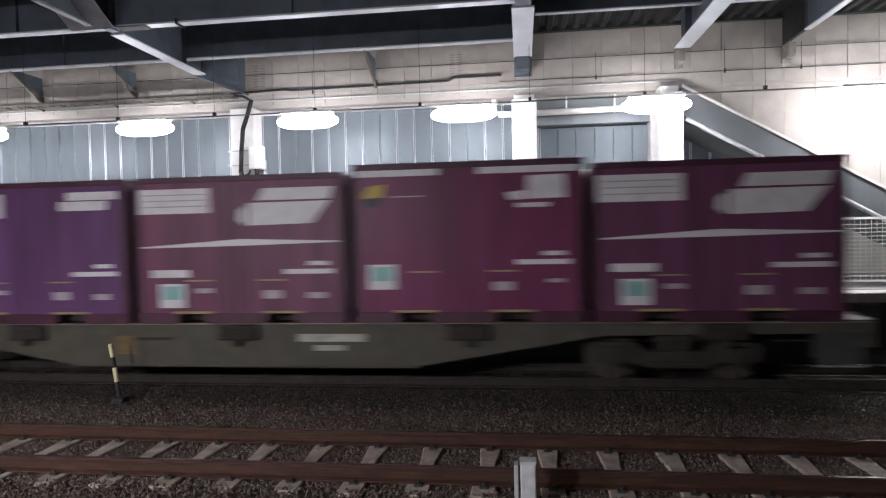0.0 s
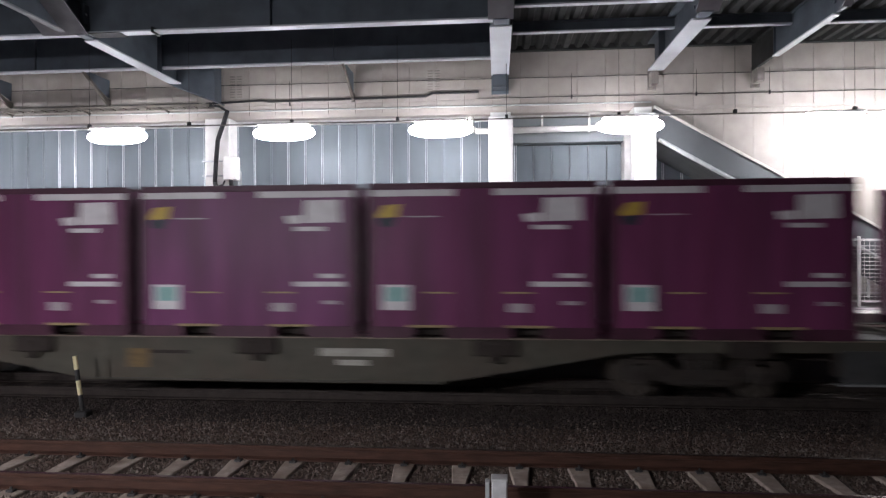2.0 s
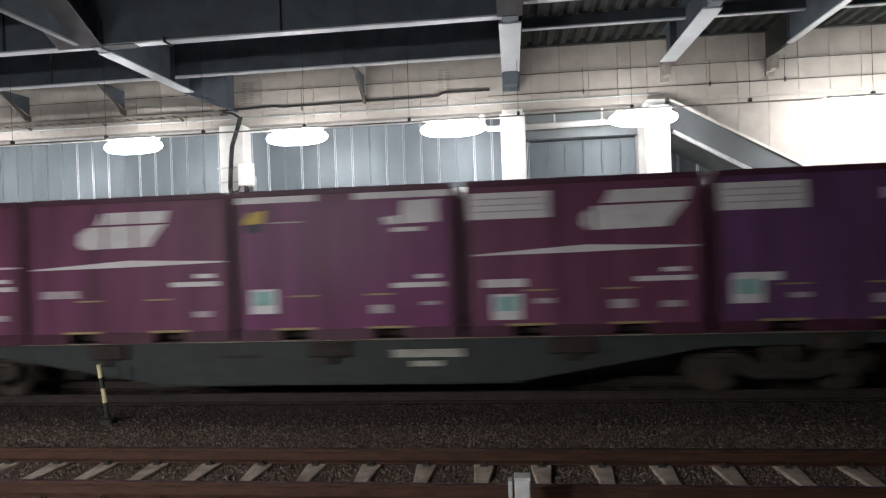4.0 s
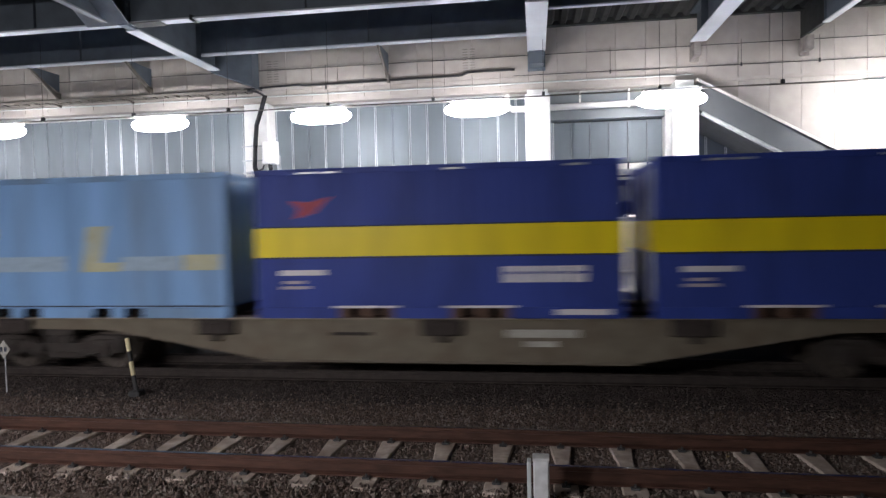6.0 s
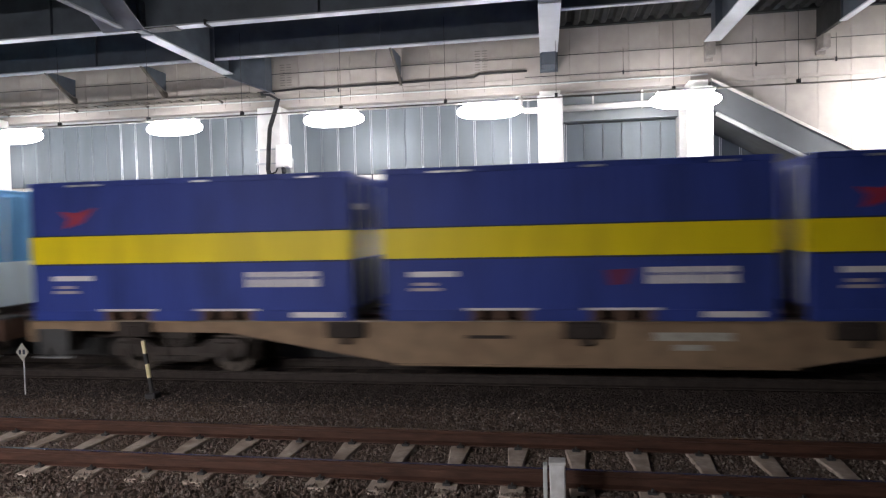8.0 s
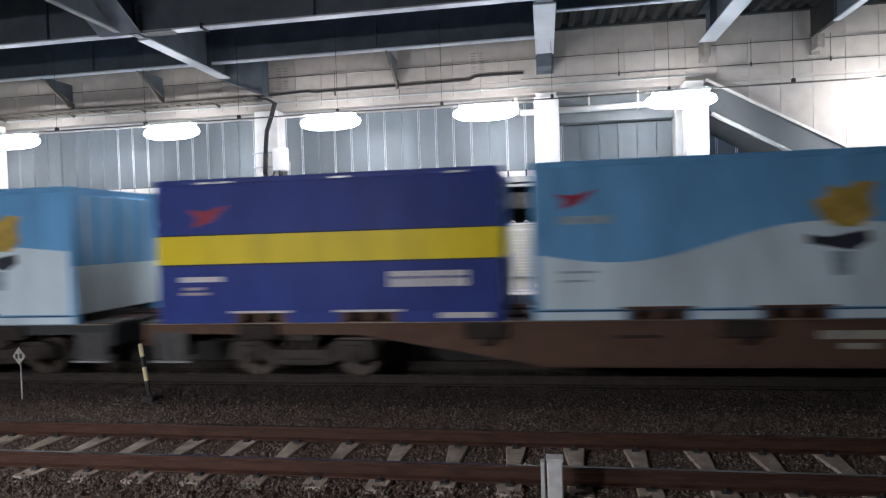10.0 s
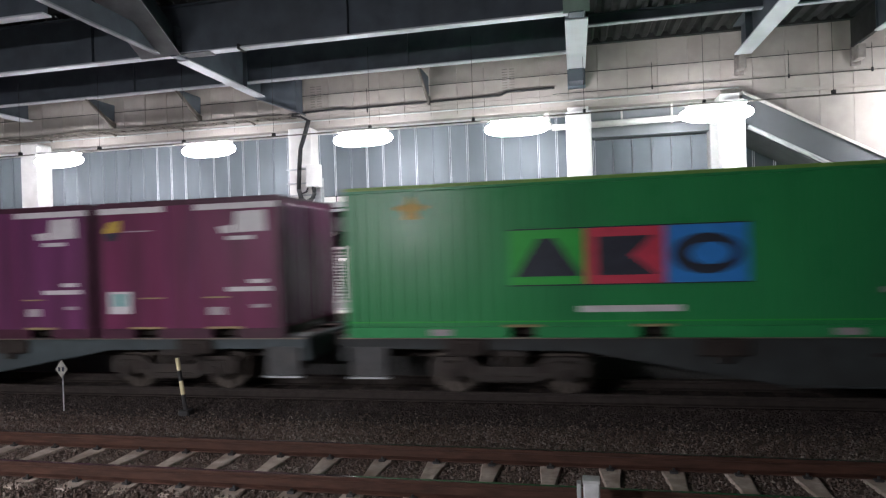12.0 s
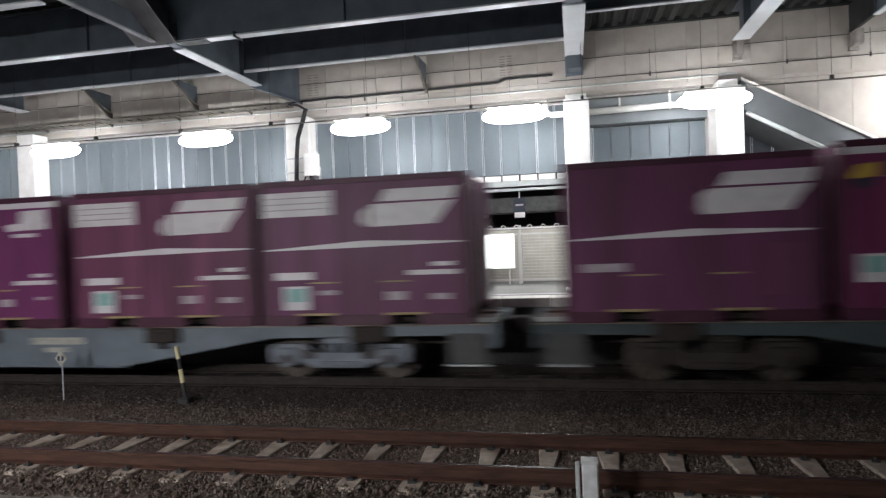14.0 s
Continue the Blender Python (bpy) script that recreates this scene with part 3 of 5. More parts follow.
def roof():
    # folded steel deck, ribs running away from the eye
    bm = B()
    for x, end, zc in ((-40.0, 0.0, LEFT_CEILING_Z), (0.05, 30.0, CEILING_Z)):
        outline, x0 = [], x
        while x < end:
            outline += [(x, zc), (x + 0.05, zc - 0.08), (x + 0.16, zc - 0.08), (x + 0.21, zc)]
            x += 0.30
        prism(bm, outline + [(end + 0.2, zc), (end + 0.2, zc + 0.12), (x0, zc + 0.12)], "y", 10.9, WALL_Y)
    structure("ceiling", bm, M["deck"], "dark folded steel deck ceiling")
    # added strip: draws the shadow at the wall top and covers the rib ends
    structure("trim", box(B(), 0.3, 30, WALL_Y - 0.14, WALL_Y - 0.02, CEILING_Z - 0.11, CEILING_Z + 0.1), M["deck"], "added dark strip in place of the shadow between deck and wall")
    z = 6.42
    long_label, cross_label = "blue-grey steel girder along the tracks with a bottom flange painted as lit", "blue-grey steel girder across the tracks with a bottom flange painted as lit"
    steel(long_label, "x", 11.0, -40, 0.2, z + 0.06, LEFT_CEILING_Z - 0.1, 0.10, (-12, -9.5, -4))
    steel(long_label, "x", 13.62, -40, 0.0, z + 0.18, LEFT_CEILING_Z - 0.1, 0.09, (-10.6, -3.55))
    steel(long_label, "x", 11.2, 0.4, 30, z + 0.36, CEILING_Z - 0.1, 0.06)
    steel(long_label, "x", 12.75, 0.4, 30, z + 0.40, CEILING_Z - 0.1, 0.06)
    slope = [(10.95, LEFT_CEILING_Z), (6.9, CEILING_Z + 2.35), (-9.0, CEILING_Z + 2.35)]
    steel(long_label, "x", 8.6, -40, -8.3, z + 0.08, z + 0.5, 0.09)
    structure("ceiling_rise", prism(B(), slope + [(y, zz + 0.15) for y, zz in slope[::-1]], "x", -40, 30), M["deck"], "dark roof deck rising over the near tracks")
    for x, fl in ((-14.9, 0.18), (-7.58, 0.135), (0.15, 0.2), (3.62, 0.17), (5.85, 0.065), (9.3, 0.17)):
        steel(cross_label, "y", x, 11.16, {5.85: 13.5, -14.9: 14.66}.get(x, 14.3), z, (LEFT_CEILING_Z if x < 0 else CEILING_Z) - 0.1, fl, (13.45,))
        t = thing("raking_girder", "blue-grey steel girder that rises over the near tracks", "girder", "raking girders")
        line = [(10.86, z + 0.02), (6.95, z + 2.28), (6.75, z + 2.40)]
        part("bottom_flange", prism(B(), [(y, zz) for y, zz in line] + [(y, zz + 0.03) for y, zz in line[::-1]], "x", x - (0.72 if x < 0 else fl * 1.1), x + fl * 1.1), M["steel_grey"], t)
        part("web", prism(B(), [(y, zz + 0.03) for y, zz in line] + [(6.75, z + 2.95), (6.95, z + 2.9), (10.86, z + 0.58)], "x", x - 0.02, x + 0.02), M["steel_blue"], t)
        if x == -7.58:
            brace = thing("roof_brace", "flat grey steel brace between the girders", "brace", "", (x - 0.30, 10.86, z + 0.06))
            part("bar", box(B(), -0.055, 0.055, -5.2, 0, 0, 0.03), M["steel_grey"], brace)
            part("upright", box(B(), -0.015, 0.015, -5.2, 0, 0.03, 0.4), M["steel_blue"], brace)
        t = thing("girder_joint", "bolted dark steel joint between two girders", "girder joint", "girder joints", (x, 11.0, z + 0.1))
        part("joint_plate", box(B(), -fl * 0.7, fl * 0.7, -0.17, 0.17, -0.08, 0.5, 0.02), M["steel_blue"], t)
        for k in range(4):
            part("bolt", rod(B(), (-fl * 0.7 - 0.03, -0.10 + 0.2 * (k % 2), 0.1 + 0.2 * (k // 2)), (fl * 0.7 + 0.03, -0.10 + 0.2 * (k % 2), 0.1 + 0.2 * (k // 2)), 0.03, 6), M["steel_blue"], t)
    # bolted splice and clamp on the long girder
    t = thing("girder_splice", "dark bolted splice plate under the long girder", "splice plate")
    part("plate", box(B(), -7.44, -6.82, 10.87, 11.13, z + 0.044, z + 0.058), M["deck"], t)
    part("clamp", box(B(), -6.22, -6.18, 10.87, 11.13, z + 0.03, z + 0.13), M["deck"], t)
    # end blocks that carry the cross girders on the wall
    for x in (0.15, 3.62, 5.9, 9.3):
        t = thing("girder_bracket", "grey steel end block under a girder on the wall", "bracket", "girder brackets", (x, 14.42, 6.12))
        k, mat = (0.45, "joint") if x > 3 else (1.0, "steel_blue")
        part("block", box(B(), -0.17 * k, 0.17 * k, -0.2 * k, 0.26, 0.02, 0.32, 0.01), M[mat], t)
        part("plate", box(B(), -0.2 * k, 0.2 * k, 0.2, 0.27, -0.05, 0.4), M[mat], t)
        if x == 5.9:
            part("arm", box(B(), -0.09, -0.01, -0.92, 0.2, 0.33, 0.9), M["deck"], t, "dark arm up to the girder's end")
    # dark haunch that carries the cross girder's end on the column
    t = thing("girder_haunch", "dark steel haunch between a cross girder and the wall", "haunch")
    part("side_plate", prism(B(), [(-7.76, 6.46), (-6.62, 6.02), (-6.62, 6.98), (-7.76, 6.98)], "y", 14.28, 14.66), M["steel_blue"], t)
    part("bottom_plate", prism(B(), [(-7.76, 6.46), (-6.55, 5.99), (-6.55, 5.96), (-7.76, 6.43)], "y", 14.24, 14.67), M["steel_blue"], t)
    # raking stays between girder and wall
    for x in (-12.1, -9.5, -3.35):
        t = thing("knee_brace", "small grey steel knee brace below the girder", "brace", "knee braces", (x, 14.1, 6.0))
        part("stay", prism(B(), [(-0.45, 0.6), (-0.35, 0.6), (0.52, 0.14), (0.52, 0.04), (0.47, 0.04)], "x", -0.025, 0.025), M["tray"], t)
        part("gusset", prism(B(), [(-0.48, 0.66), (0.56, 0.66), (0.54, 0.22), (0.2, 0.34)], "x", -0.012, 0.012), M["steel_blue"], t)
        part("foot", box(B(), -0.03, 0.03, 0.48, 0.58, -0.02, 0.18), M["tray"], t)


def lamps():
    def lamp(x, y, z, glow, label, group, length=1.40, drop=0.0, hood=False):
        t = thing("fluorescent_lamp", label, "ceiling lamp", group, (x, y, z))
        bm = B()
        bmesh.ops.create_uvsphere(bm, u_segments=24, v_segments=40, radius=1.0, matrix=Matrix.Rotation(math.pi / 2, 4, "Y"))
        for v in bm.verts:
            u = v.co.x
            k = (1 - abs(u) ** 2.8) ** (1 / 2.2) / max(1e-4, math.hypot(v.co.y, v.co.z)) if abs(u) < 0.9999 else 0.0
            v.co = (u * length / 2, v.co.y * k * 0.19, v.co.z * k * 0.17)
        part("diffuser", bm, M[glow], t, "glowing white diffuser", True)
        part("housing", box(B(), -length * 0.4, length * 0.4, -0.17, 0.17, 0.150, 0.205, 0.015), M["white_paint"], t)
        if hood:
            part("hood", prism(B(), [(-0.30, -0.02), (-0.18, 0.24), (0.18, 0.24), (0.30, -0.02), (0.33, -0.02), (0.2, 0.27), (-0.2, 0.27), (-0.33, -0.02)], "x", -length / 2 - 0.06, length / 2 + 0.06), M["white_paint"], t, "white reflector hood")
        if drop:
            for k in (-0.5, 0.5):
                part("hanger", rod(B(), (k, 0, 0.2), (k, 0, drop), 0.012, 5), M["galvanised"], t)
        return t
    row = "bright white fluorescent lamp hung along the far platform"
    for x in (-16.9, -12.72, -8.5, -4.62, -1.14, 2.86):
        lamp(x, 13.4, 5.03, "lamp_glow", row, "platform lamps")
    for x in (6.95, 8.5, 10.1):
        lamp(x, 13.4, 5.03, "bright_lamp_glow", "very bright white lamp near the foot of the staircase", "stair lamps")
    # lamps of the platform on which the eye stands
    for x in (-10.7, -6.0):
        lamp(x, -2.2, 4.1, "near_lamp_glow", "white fluorescent lamp over the near platform", "near platform lamps", drop=5.45, hood=True)
    # unseen fill lamps on the same platform's far side, added to brighten what lies beyond
    for x in (-12.5, -6.5, -0.5, 5.5):
        lamp(x, 17.4, 4.75, "lamp_glow", "unseen fill lamp added behind the metal screen", "rear platform lamps", drop=0.98)
    t = thing("lamp_duct", "thin dark wiring duct that carries the platform lamps", "wiring duct")
    part("duct", box(B(), -30, 20, 13.39, 13.41, 5.222, 5.25), M["tray"], t)
    for i in range(14):
        x = -18.6 + i * 2.36
        part("rod", rod(B(), (x, 13.4, 5.25), (x, 13.4, CEILING_Z - 0.05), 0.005, 5), M["black_cable"], t)
        part("rod_clamp", box(B(), x - 0.03, x + 0.03, 13.36, 13.44, 5.24, 5.32), M["black_cable"], t)


def wall_cables():
    def run(label, points, r, mat, cat="cable"):
        t = thing("wall_cable", label, cat, "wall cables")
        part("cable_run", tube(B(), points, r, 6), M[mat], t)
        return t
    y = WALL_Y - 0.06
    run("thin dark cable along the cream wall", [(-20, y, 6.48), (14, y, 6.40)], 0.008, "black_cable")
    t = run("thick dark cable tray along the cream wall", [(-7.0, y, 6.02), (-5.6, y, 6.06), (-5.4, y, 6.03), (-1.6, y, 6.06), (-1.45, y, 6.13), (-0.35, y, 6.13)], 0.026, "black_cable")
    run("thin dark cable along the cream wall", [(-0.4, y, 5.98), (16, y, 5.92)], 0.008, "black_cable")
    run("pale conduit along the foot of the wall", [(-18, y, 5.82), (3.6, y, 5.80)], 0.02, "grey_paint", "conduit")
    run("pale conduit along the wall", [(-18, y, 6.0), (-7.2, y, 6.02)], 0.03, "joint", "conduit")
    run("dark cable lying in the ladder tray", [(-20, 14.40, 5.93), (-8.2, 14.40, 5.95), (-7.1, 14.38, 5.95), (-6.55, 14.36, 5.88), (-6.38, 14.36, 5.78)], 0.028, "black_cable", "cable")
    run("pale conduit along the foot of the wall", [(-20, y, 5.86), (-11.0, y, 5.88), (-10.8, y, 5.93), (-7.4, y, 5.94)], 0.016, "joint", "conduit")
    t = thing("cable_ladder", "dull brown-grey ladder tray for cables along the wall", "cable tray")
    for yy in (14.26, 14.54):
        part("rail", box(B(), -20, -6.75, yy - 0.012, yy + 0.012, 5.87, 5.93), M["tray"], t)
    for i in range(44):
        part("rung", box(B(), -19.8 + i * 0.3, -19.76 + i * 0.3, 14.272, 14.528, 5.88, 5.90), M["tray"], t)
    for i in range(6):
        x = -18.2 + i * 2.05
        part("wall_arm", prism(B(), [(14.24, 5.865), (14.66, 5.865), (14.66, 5.79), (14.5, 5.84)], "x", x - 0.015, x + 0.015), M["tray"], t)
    for x in (-6.3, -1.45):
        t = thing("vent_grille", "column of small slots in the cream wall", "vent", "wall vents", (x, WALL_Y - 0.02, 6.16))
        for k in range(9):
            for s in (-0.11, 0.06):
                part("slot", box(B(), s, s + 0.12, -0.008, 0.004, k * 0.062, k * 0.062 + 0.022), M["joint"], t)
    for x in (-4.9, 1.8, 4.6, 6.2):
        t = thing("hanger_rod", "thin dark hanger with a clamp on the wall", "hanger", "wall hangers", (x, WALL_Y - 0.08, 5.95))
        part("hanger", rod(B(), (0, 0, 0), (0, 0, 0.56), 0.006, 5), M["black_cable"], t)
        part("clamp", rod(B(), (0, 0, -0.04), (0, 0, 0.05), 0.02, 6), M["black_cable"], t)


def stairs():
    t = thing("staircase", "grey enclosed staircase coming down from the building to the platform", "staircase")
    slope = (3.87 - 5.53) / (6.64 - 3.75)
    def line(x, z0):
        return z0 + slope * (x - 3.62)
    xe = 9.6
    side = [(3.62, line(3.62, 5.60)), (xe, line(xe, 5.60)), (xe, line(xe, 4.98)), (3.62, line(3.62, 4.98))]
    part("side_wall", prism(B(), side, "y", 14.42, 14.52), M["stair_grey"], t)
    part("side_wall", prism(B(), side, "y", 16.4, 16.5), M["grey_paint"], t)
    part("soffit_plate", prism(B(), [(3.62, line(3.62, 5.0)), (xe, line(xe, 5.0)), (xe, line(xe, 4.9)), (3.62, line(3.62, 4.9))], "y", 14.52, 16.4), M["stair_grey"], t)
    part("edge_trim", prism(B(), [(3.62, line(3.62, 5.66)), (xe, line(xe, 5.66)), (xe, line(xe, 5.60)), (3.62, line(3.62, 5.60))], "y", 14.38, 14.55), M["coping"], t)
    part("drain_pipe", rod(B(), (3.7, 14.36, line(3.7, 4.93)), (xe, 14.36, line(xe, 4.93)), 0.048, 10), M["grey_paint"], t, "pale sloping pipe", True)
    for i in range(26):
        x = 3.9 + i * 0.215
        z = line(x, 5.02)
        part("step", box(B(), x, x + 0.30, 14.52, 16.4, z - 0.10, z + 0.02), M["concrete"], t)


def wall_over_stairs():
    """Cream panels that fill the wall between the staircase and the long wall above."""
    wall = tagged(new("wall_stairs"), "cream panelled wall above the staircase", kind="structure")
    slope = (3.87 - 5.53) / (6.64 - 3.75)
    for i in range(34, 45):
        x0, x1 = -18.70 + (i - 0.5) * 0.655 + 0.0035, -18.70 + (i + 0.5) * 0.655 - 0.0035
        if x0 < 3.6:
            continue
        za, zb = (5.32 + slope * (x - 3.62) for x in (x0, x1))
        data = mesh_of("wall_panel", prism(B(), [(x0, SOFFIT_Z - 0.084), (x1, SOFFIT_Z - 0.084), (x1, zb), (x0, za)], "y", -0.015, 0.06), M["cream_panel"])
        piece("wall_panel", data, wall, (0, WALL_Y, 0))


def fence(x0, y0, x1, y1, height, n, label, solid=False, z=PLATFORM_Z):
    """A run of fence from one point to another, with n panels."""
    length = math.hypot(x1 - x0, y1 - y0)
    t = thing("fence", label, "fence", "platform fences", (x0, y0, z))
    t.rotation_euler.z = math.atan2(y1 - y0, x1 - x0)
    step = length / n
    for i in range(n + 1):
        part("post", box(B(), i * step - 0.028, i * step + 0.028, -0.028, 0.028, -0.02, height + 0.05, 0.008), M["white_paint"], t)
    for i in range(n):
        a, b = i * step + 0.03, (i + 1) * step - 0.03
        part("frame_rail", box(B(), a, b, -0.018, 0.018, height - 0.05, height), M["white_paint"], t)
        part("frame_rail", box(B(), a, b, -0.018, 0.018, 0.08, 0.12), M["white_paint"], t)
        bm = B()
        if solid:
            box(bm, a, b, 0.03, 0.06, 0.04, height - 0.06, 0.006)
            part("infill", bm, M["beige_panel"], t, "beige sheet infill")
        else:
            zz = 0.2
            while zz < height - 0.08:
                box(bm, a, b, -0.007, 0.007, zz - 0.0075, zz + 0.0075)
                zz += 0.085
            xx = a + 0.08
            while xx < b - 0.03:
                box(bm, xx - 0.003, xx + 0.003, -0.003, 0.003, 0.12, height - 0.05)
                xx += 0.11
            part("mesh", bm, M["white_paint"], t, "white wire mesh")
    return t


def platform_things():
    mesh_label, sheet_label = "white wire mesh fence on the platform", "white framed fence with beige sheets behind the columns"
    fence(-6.52, 14.42, -6.25, 14.42, 1.45, 1, mesh_label)
    fence(-6.20, 14.42, -5.31, 14.47, 1.45, 1, mesh_label)
    fence(-5.26, 14.52, -5.16, 15.82, 1.45, 1, "white wire mesh gate across the platform")
    fence(-5.15, 15.89, -4.98, 17.2, 1.43, 2, "white wire mesh gate and fence across the platform")
    fence(-20.0, FENCE_Y, -2.95, FENCE_Y + 0.02, 1.45, 10, mesh_label)
    fence(-9.6, 14.50, -7.08, 14.50, 1.45, 2, mesh_label)
    fence(-2.95, FENCE_Y, 3.1, FENCE_Y, 1.36, 4, mesh_label)
    fence(-2.92, FENCE_Y + 0.2, 3.1, FENCE_Y + 0.2, 1.52, 4, sheet_label, True)
    fence(3.87, 14.27, 11.95, 14.27, 1.46, 4, mesh_label)
    fence(3.6, FENCE_Y, 11.5, FENCE_Y, 1.4, 4, sheet_label, True)
    for x in [-2.6 + 0.36 * i for i in range(16)]:
        t = thing("pipe_loop", "small white pipe loop on top of the fence", "pipe loop", "fence loops", (x, FENCE_Y + 0.25, PLATFORM_Z + 1.52))
        part("loop", tube(B(), [(-0.06, 0, 0), (-0.05, 0, 0.04), (0, 0, 0.06), (0.05, 0, 0.04), (0.06, 0, 0)], 0.012, 6), M["white_paint"], t)
    t = thing("gate_sign", "white sign plate on the mesh gate", "sign", at=(-5.17, 15.95, PLATFORM_Z + 0.72))
    part("plate", box(B(), -0.17, 0.14, -0.06, -0.04, -0.14, 0.14, 0.005), M["white_paint"], t)
    t = thing("light_box_sign", "lit white light box sign with a dark green mark", "light box", at=(-2.0, FENCE_Y - 0.2, PLATFORM_Z))
    part("case", box(B(), -0.46, 0.46, -0.07, 0.07, 0.42, 1.36, 0.015), M["white_paint"], t)
    part("face", box(B(), -0.445, 0.445, -0.082, -0.072, 0.45, 1.33), M["sign_glow"], t, "glowing white face")
    part("symbol", prism(B(), [(-0.43, 0.80), (-0.36, 0.9), (-0.43, 1.0)], "y", -0.09, -0.083), M["sign_green"], t)
    for x in (-0.3, 0.3):
        part("leg", rod(B(), (x, 0, -0.01), (x, 0, 0.44), 0.025, 8), M["white_paint"], t)
    t = thing("ceiling_sign", "small sign board hung below the screen rail", "sign", at=(-1.32, 15.95, 2.92))
    part("stem", rod(B(), (0, 0, 0.5), (0, 0, 0.7), 0.02, 6), M["galvanised"], t)
    part("board", box(B(), -0.16, 0.16, -0.02, 0.02, 0.14, 0.5, 0.006), M["decal_dark"], t)
    part("lower_board", box(B(), -0.13, 0.13, -0.026, 0.014, 0.0, 0.13, 0.006), M["decal_white"], t)
    part("board_line", box(B(), -0.1, 0.1, -0.026, -0.021, 0.3, 0.34), M["decal_pale"], t)


# ---- beyond the platform ----
def beyond():
    structure("platform_beyond", box(B(), -80, 80, 19.6, 26.5, GROUND - 0.2, PLATFORM_Z - 0.3), M["asphalt"], "dark ground across further tracks")
    structure("wall_beyond", box(B(), -120, 120, 60, 60.5, GROUND, 14), M["dark_void"], "dark night distance")
    t = thing("viaduct_beam", "long pale grey concrete beam on flared columns beyond the platform", "beam", at=(0, 21, 0))
    part("beam", box(B(), -50, 50, -0.4, 0.4, 3.22, 3.74, 0.03), M["dim_concrete"], t)
    for i in range(9):
        x = -26.3 + i * 5.53
        col = part("column", box(B(), x - 0.32, x + 0.32, -0.32, 0.32, PLATFORM_Z - 0.32, 2.92, 0.03), M["white_paint"], t, "pale square column")
        part("haunch", prism(B(), [(x - 1.35, 3.22), (x - 1.35, 3.16), (x - 0.36, 2.88), (x + 0.36, 2.88), (x + 1.35, 3.16), (x + 1.35, 3.22)], "y", -0.34, 0.34), M["white_paint"], col, "flared column head")
    # a few small lights far off
    for x, z in ((-13.6, 0.9), (-8.6, 1.0), (5.2, 1.9), (6.1, 1.92), (2.6, 1.75), (8.4, 1.6), (3.4, 1.72)):
        t = thing("distant_lamp", "small lit lamp on a post beyond the platform", "lamp", "distant lamps", (x * 1.35, 29.9, GROUND))
        part("glass", box(B(), -0.22, 0.22, -0.04, 0.04, z + 1.3, z + 1.40, 0.01), M["far_lamp_glow"], t)
        part("post", box(B(), -0.03, 0.03, 0.0, 0.06, -0.01, z + 1.32), M["grey_paint"], t)


def near_side():
    structure("platform_near", box(B(), -60, 60, -7.5, 2.3, GROUND - 0.2, 0.92), M["dark_asphalt"], "platform on which the eye stands")
    structure("platform_near_edge", box(B(), -60, 60, 2.3, 2.62, 0.6, 0.92), M["coping"], "pale edge of the near platform")
    structure("wall_south", box(B(), -60, 60, -9.2, -9.0, GROUND, 12), M["dark_panel"], "plain dark wall behind the near platform")
    for x in (-60, 60):
        structure("wall_end", box(B(), x - 0.2, x + 0.2, -9.2, 60, GROUND, 9), M["dark_void"], "dark end of the hall")


# ---- the train ----
W2 = 1.22


def sheet(x0, x1, z0, z1, L, H, out=0.006, base=0.0):
    """A thin plate on the near side; x from the left edge, z from the top."""
    return box(B(), x0 - L / 2, x1 - L / 2, -W2 - base - out, -W2 - base + 0.002, H - z1, H - z0)


def slab(points, L, H, out=0.006, base=0.0):
    return prism(B(), [(x - L / 2, H - z) for x, z in points], "y", -W2 - base - out, -W2 - base + 0.002)


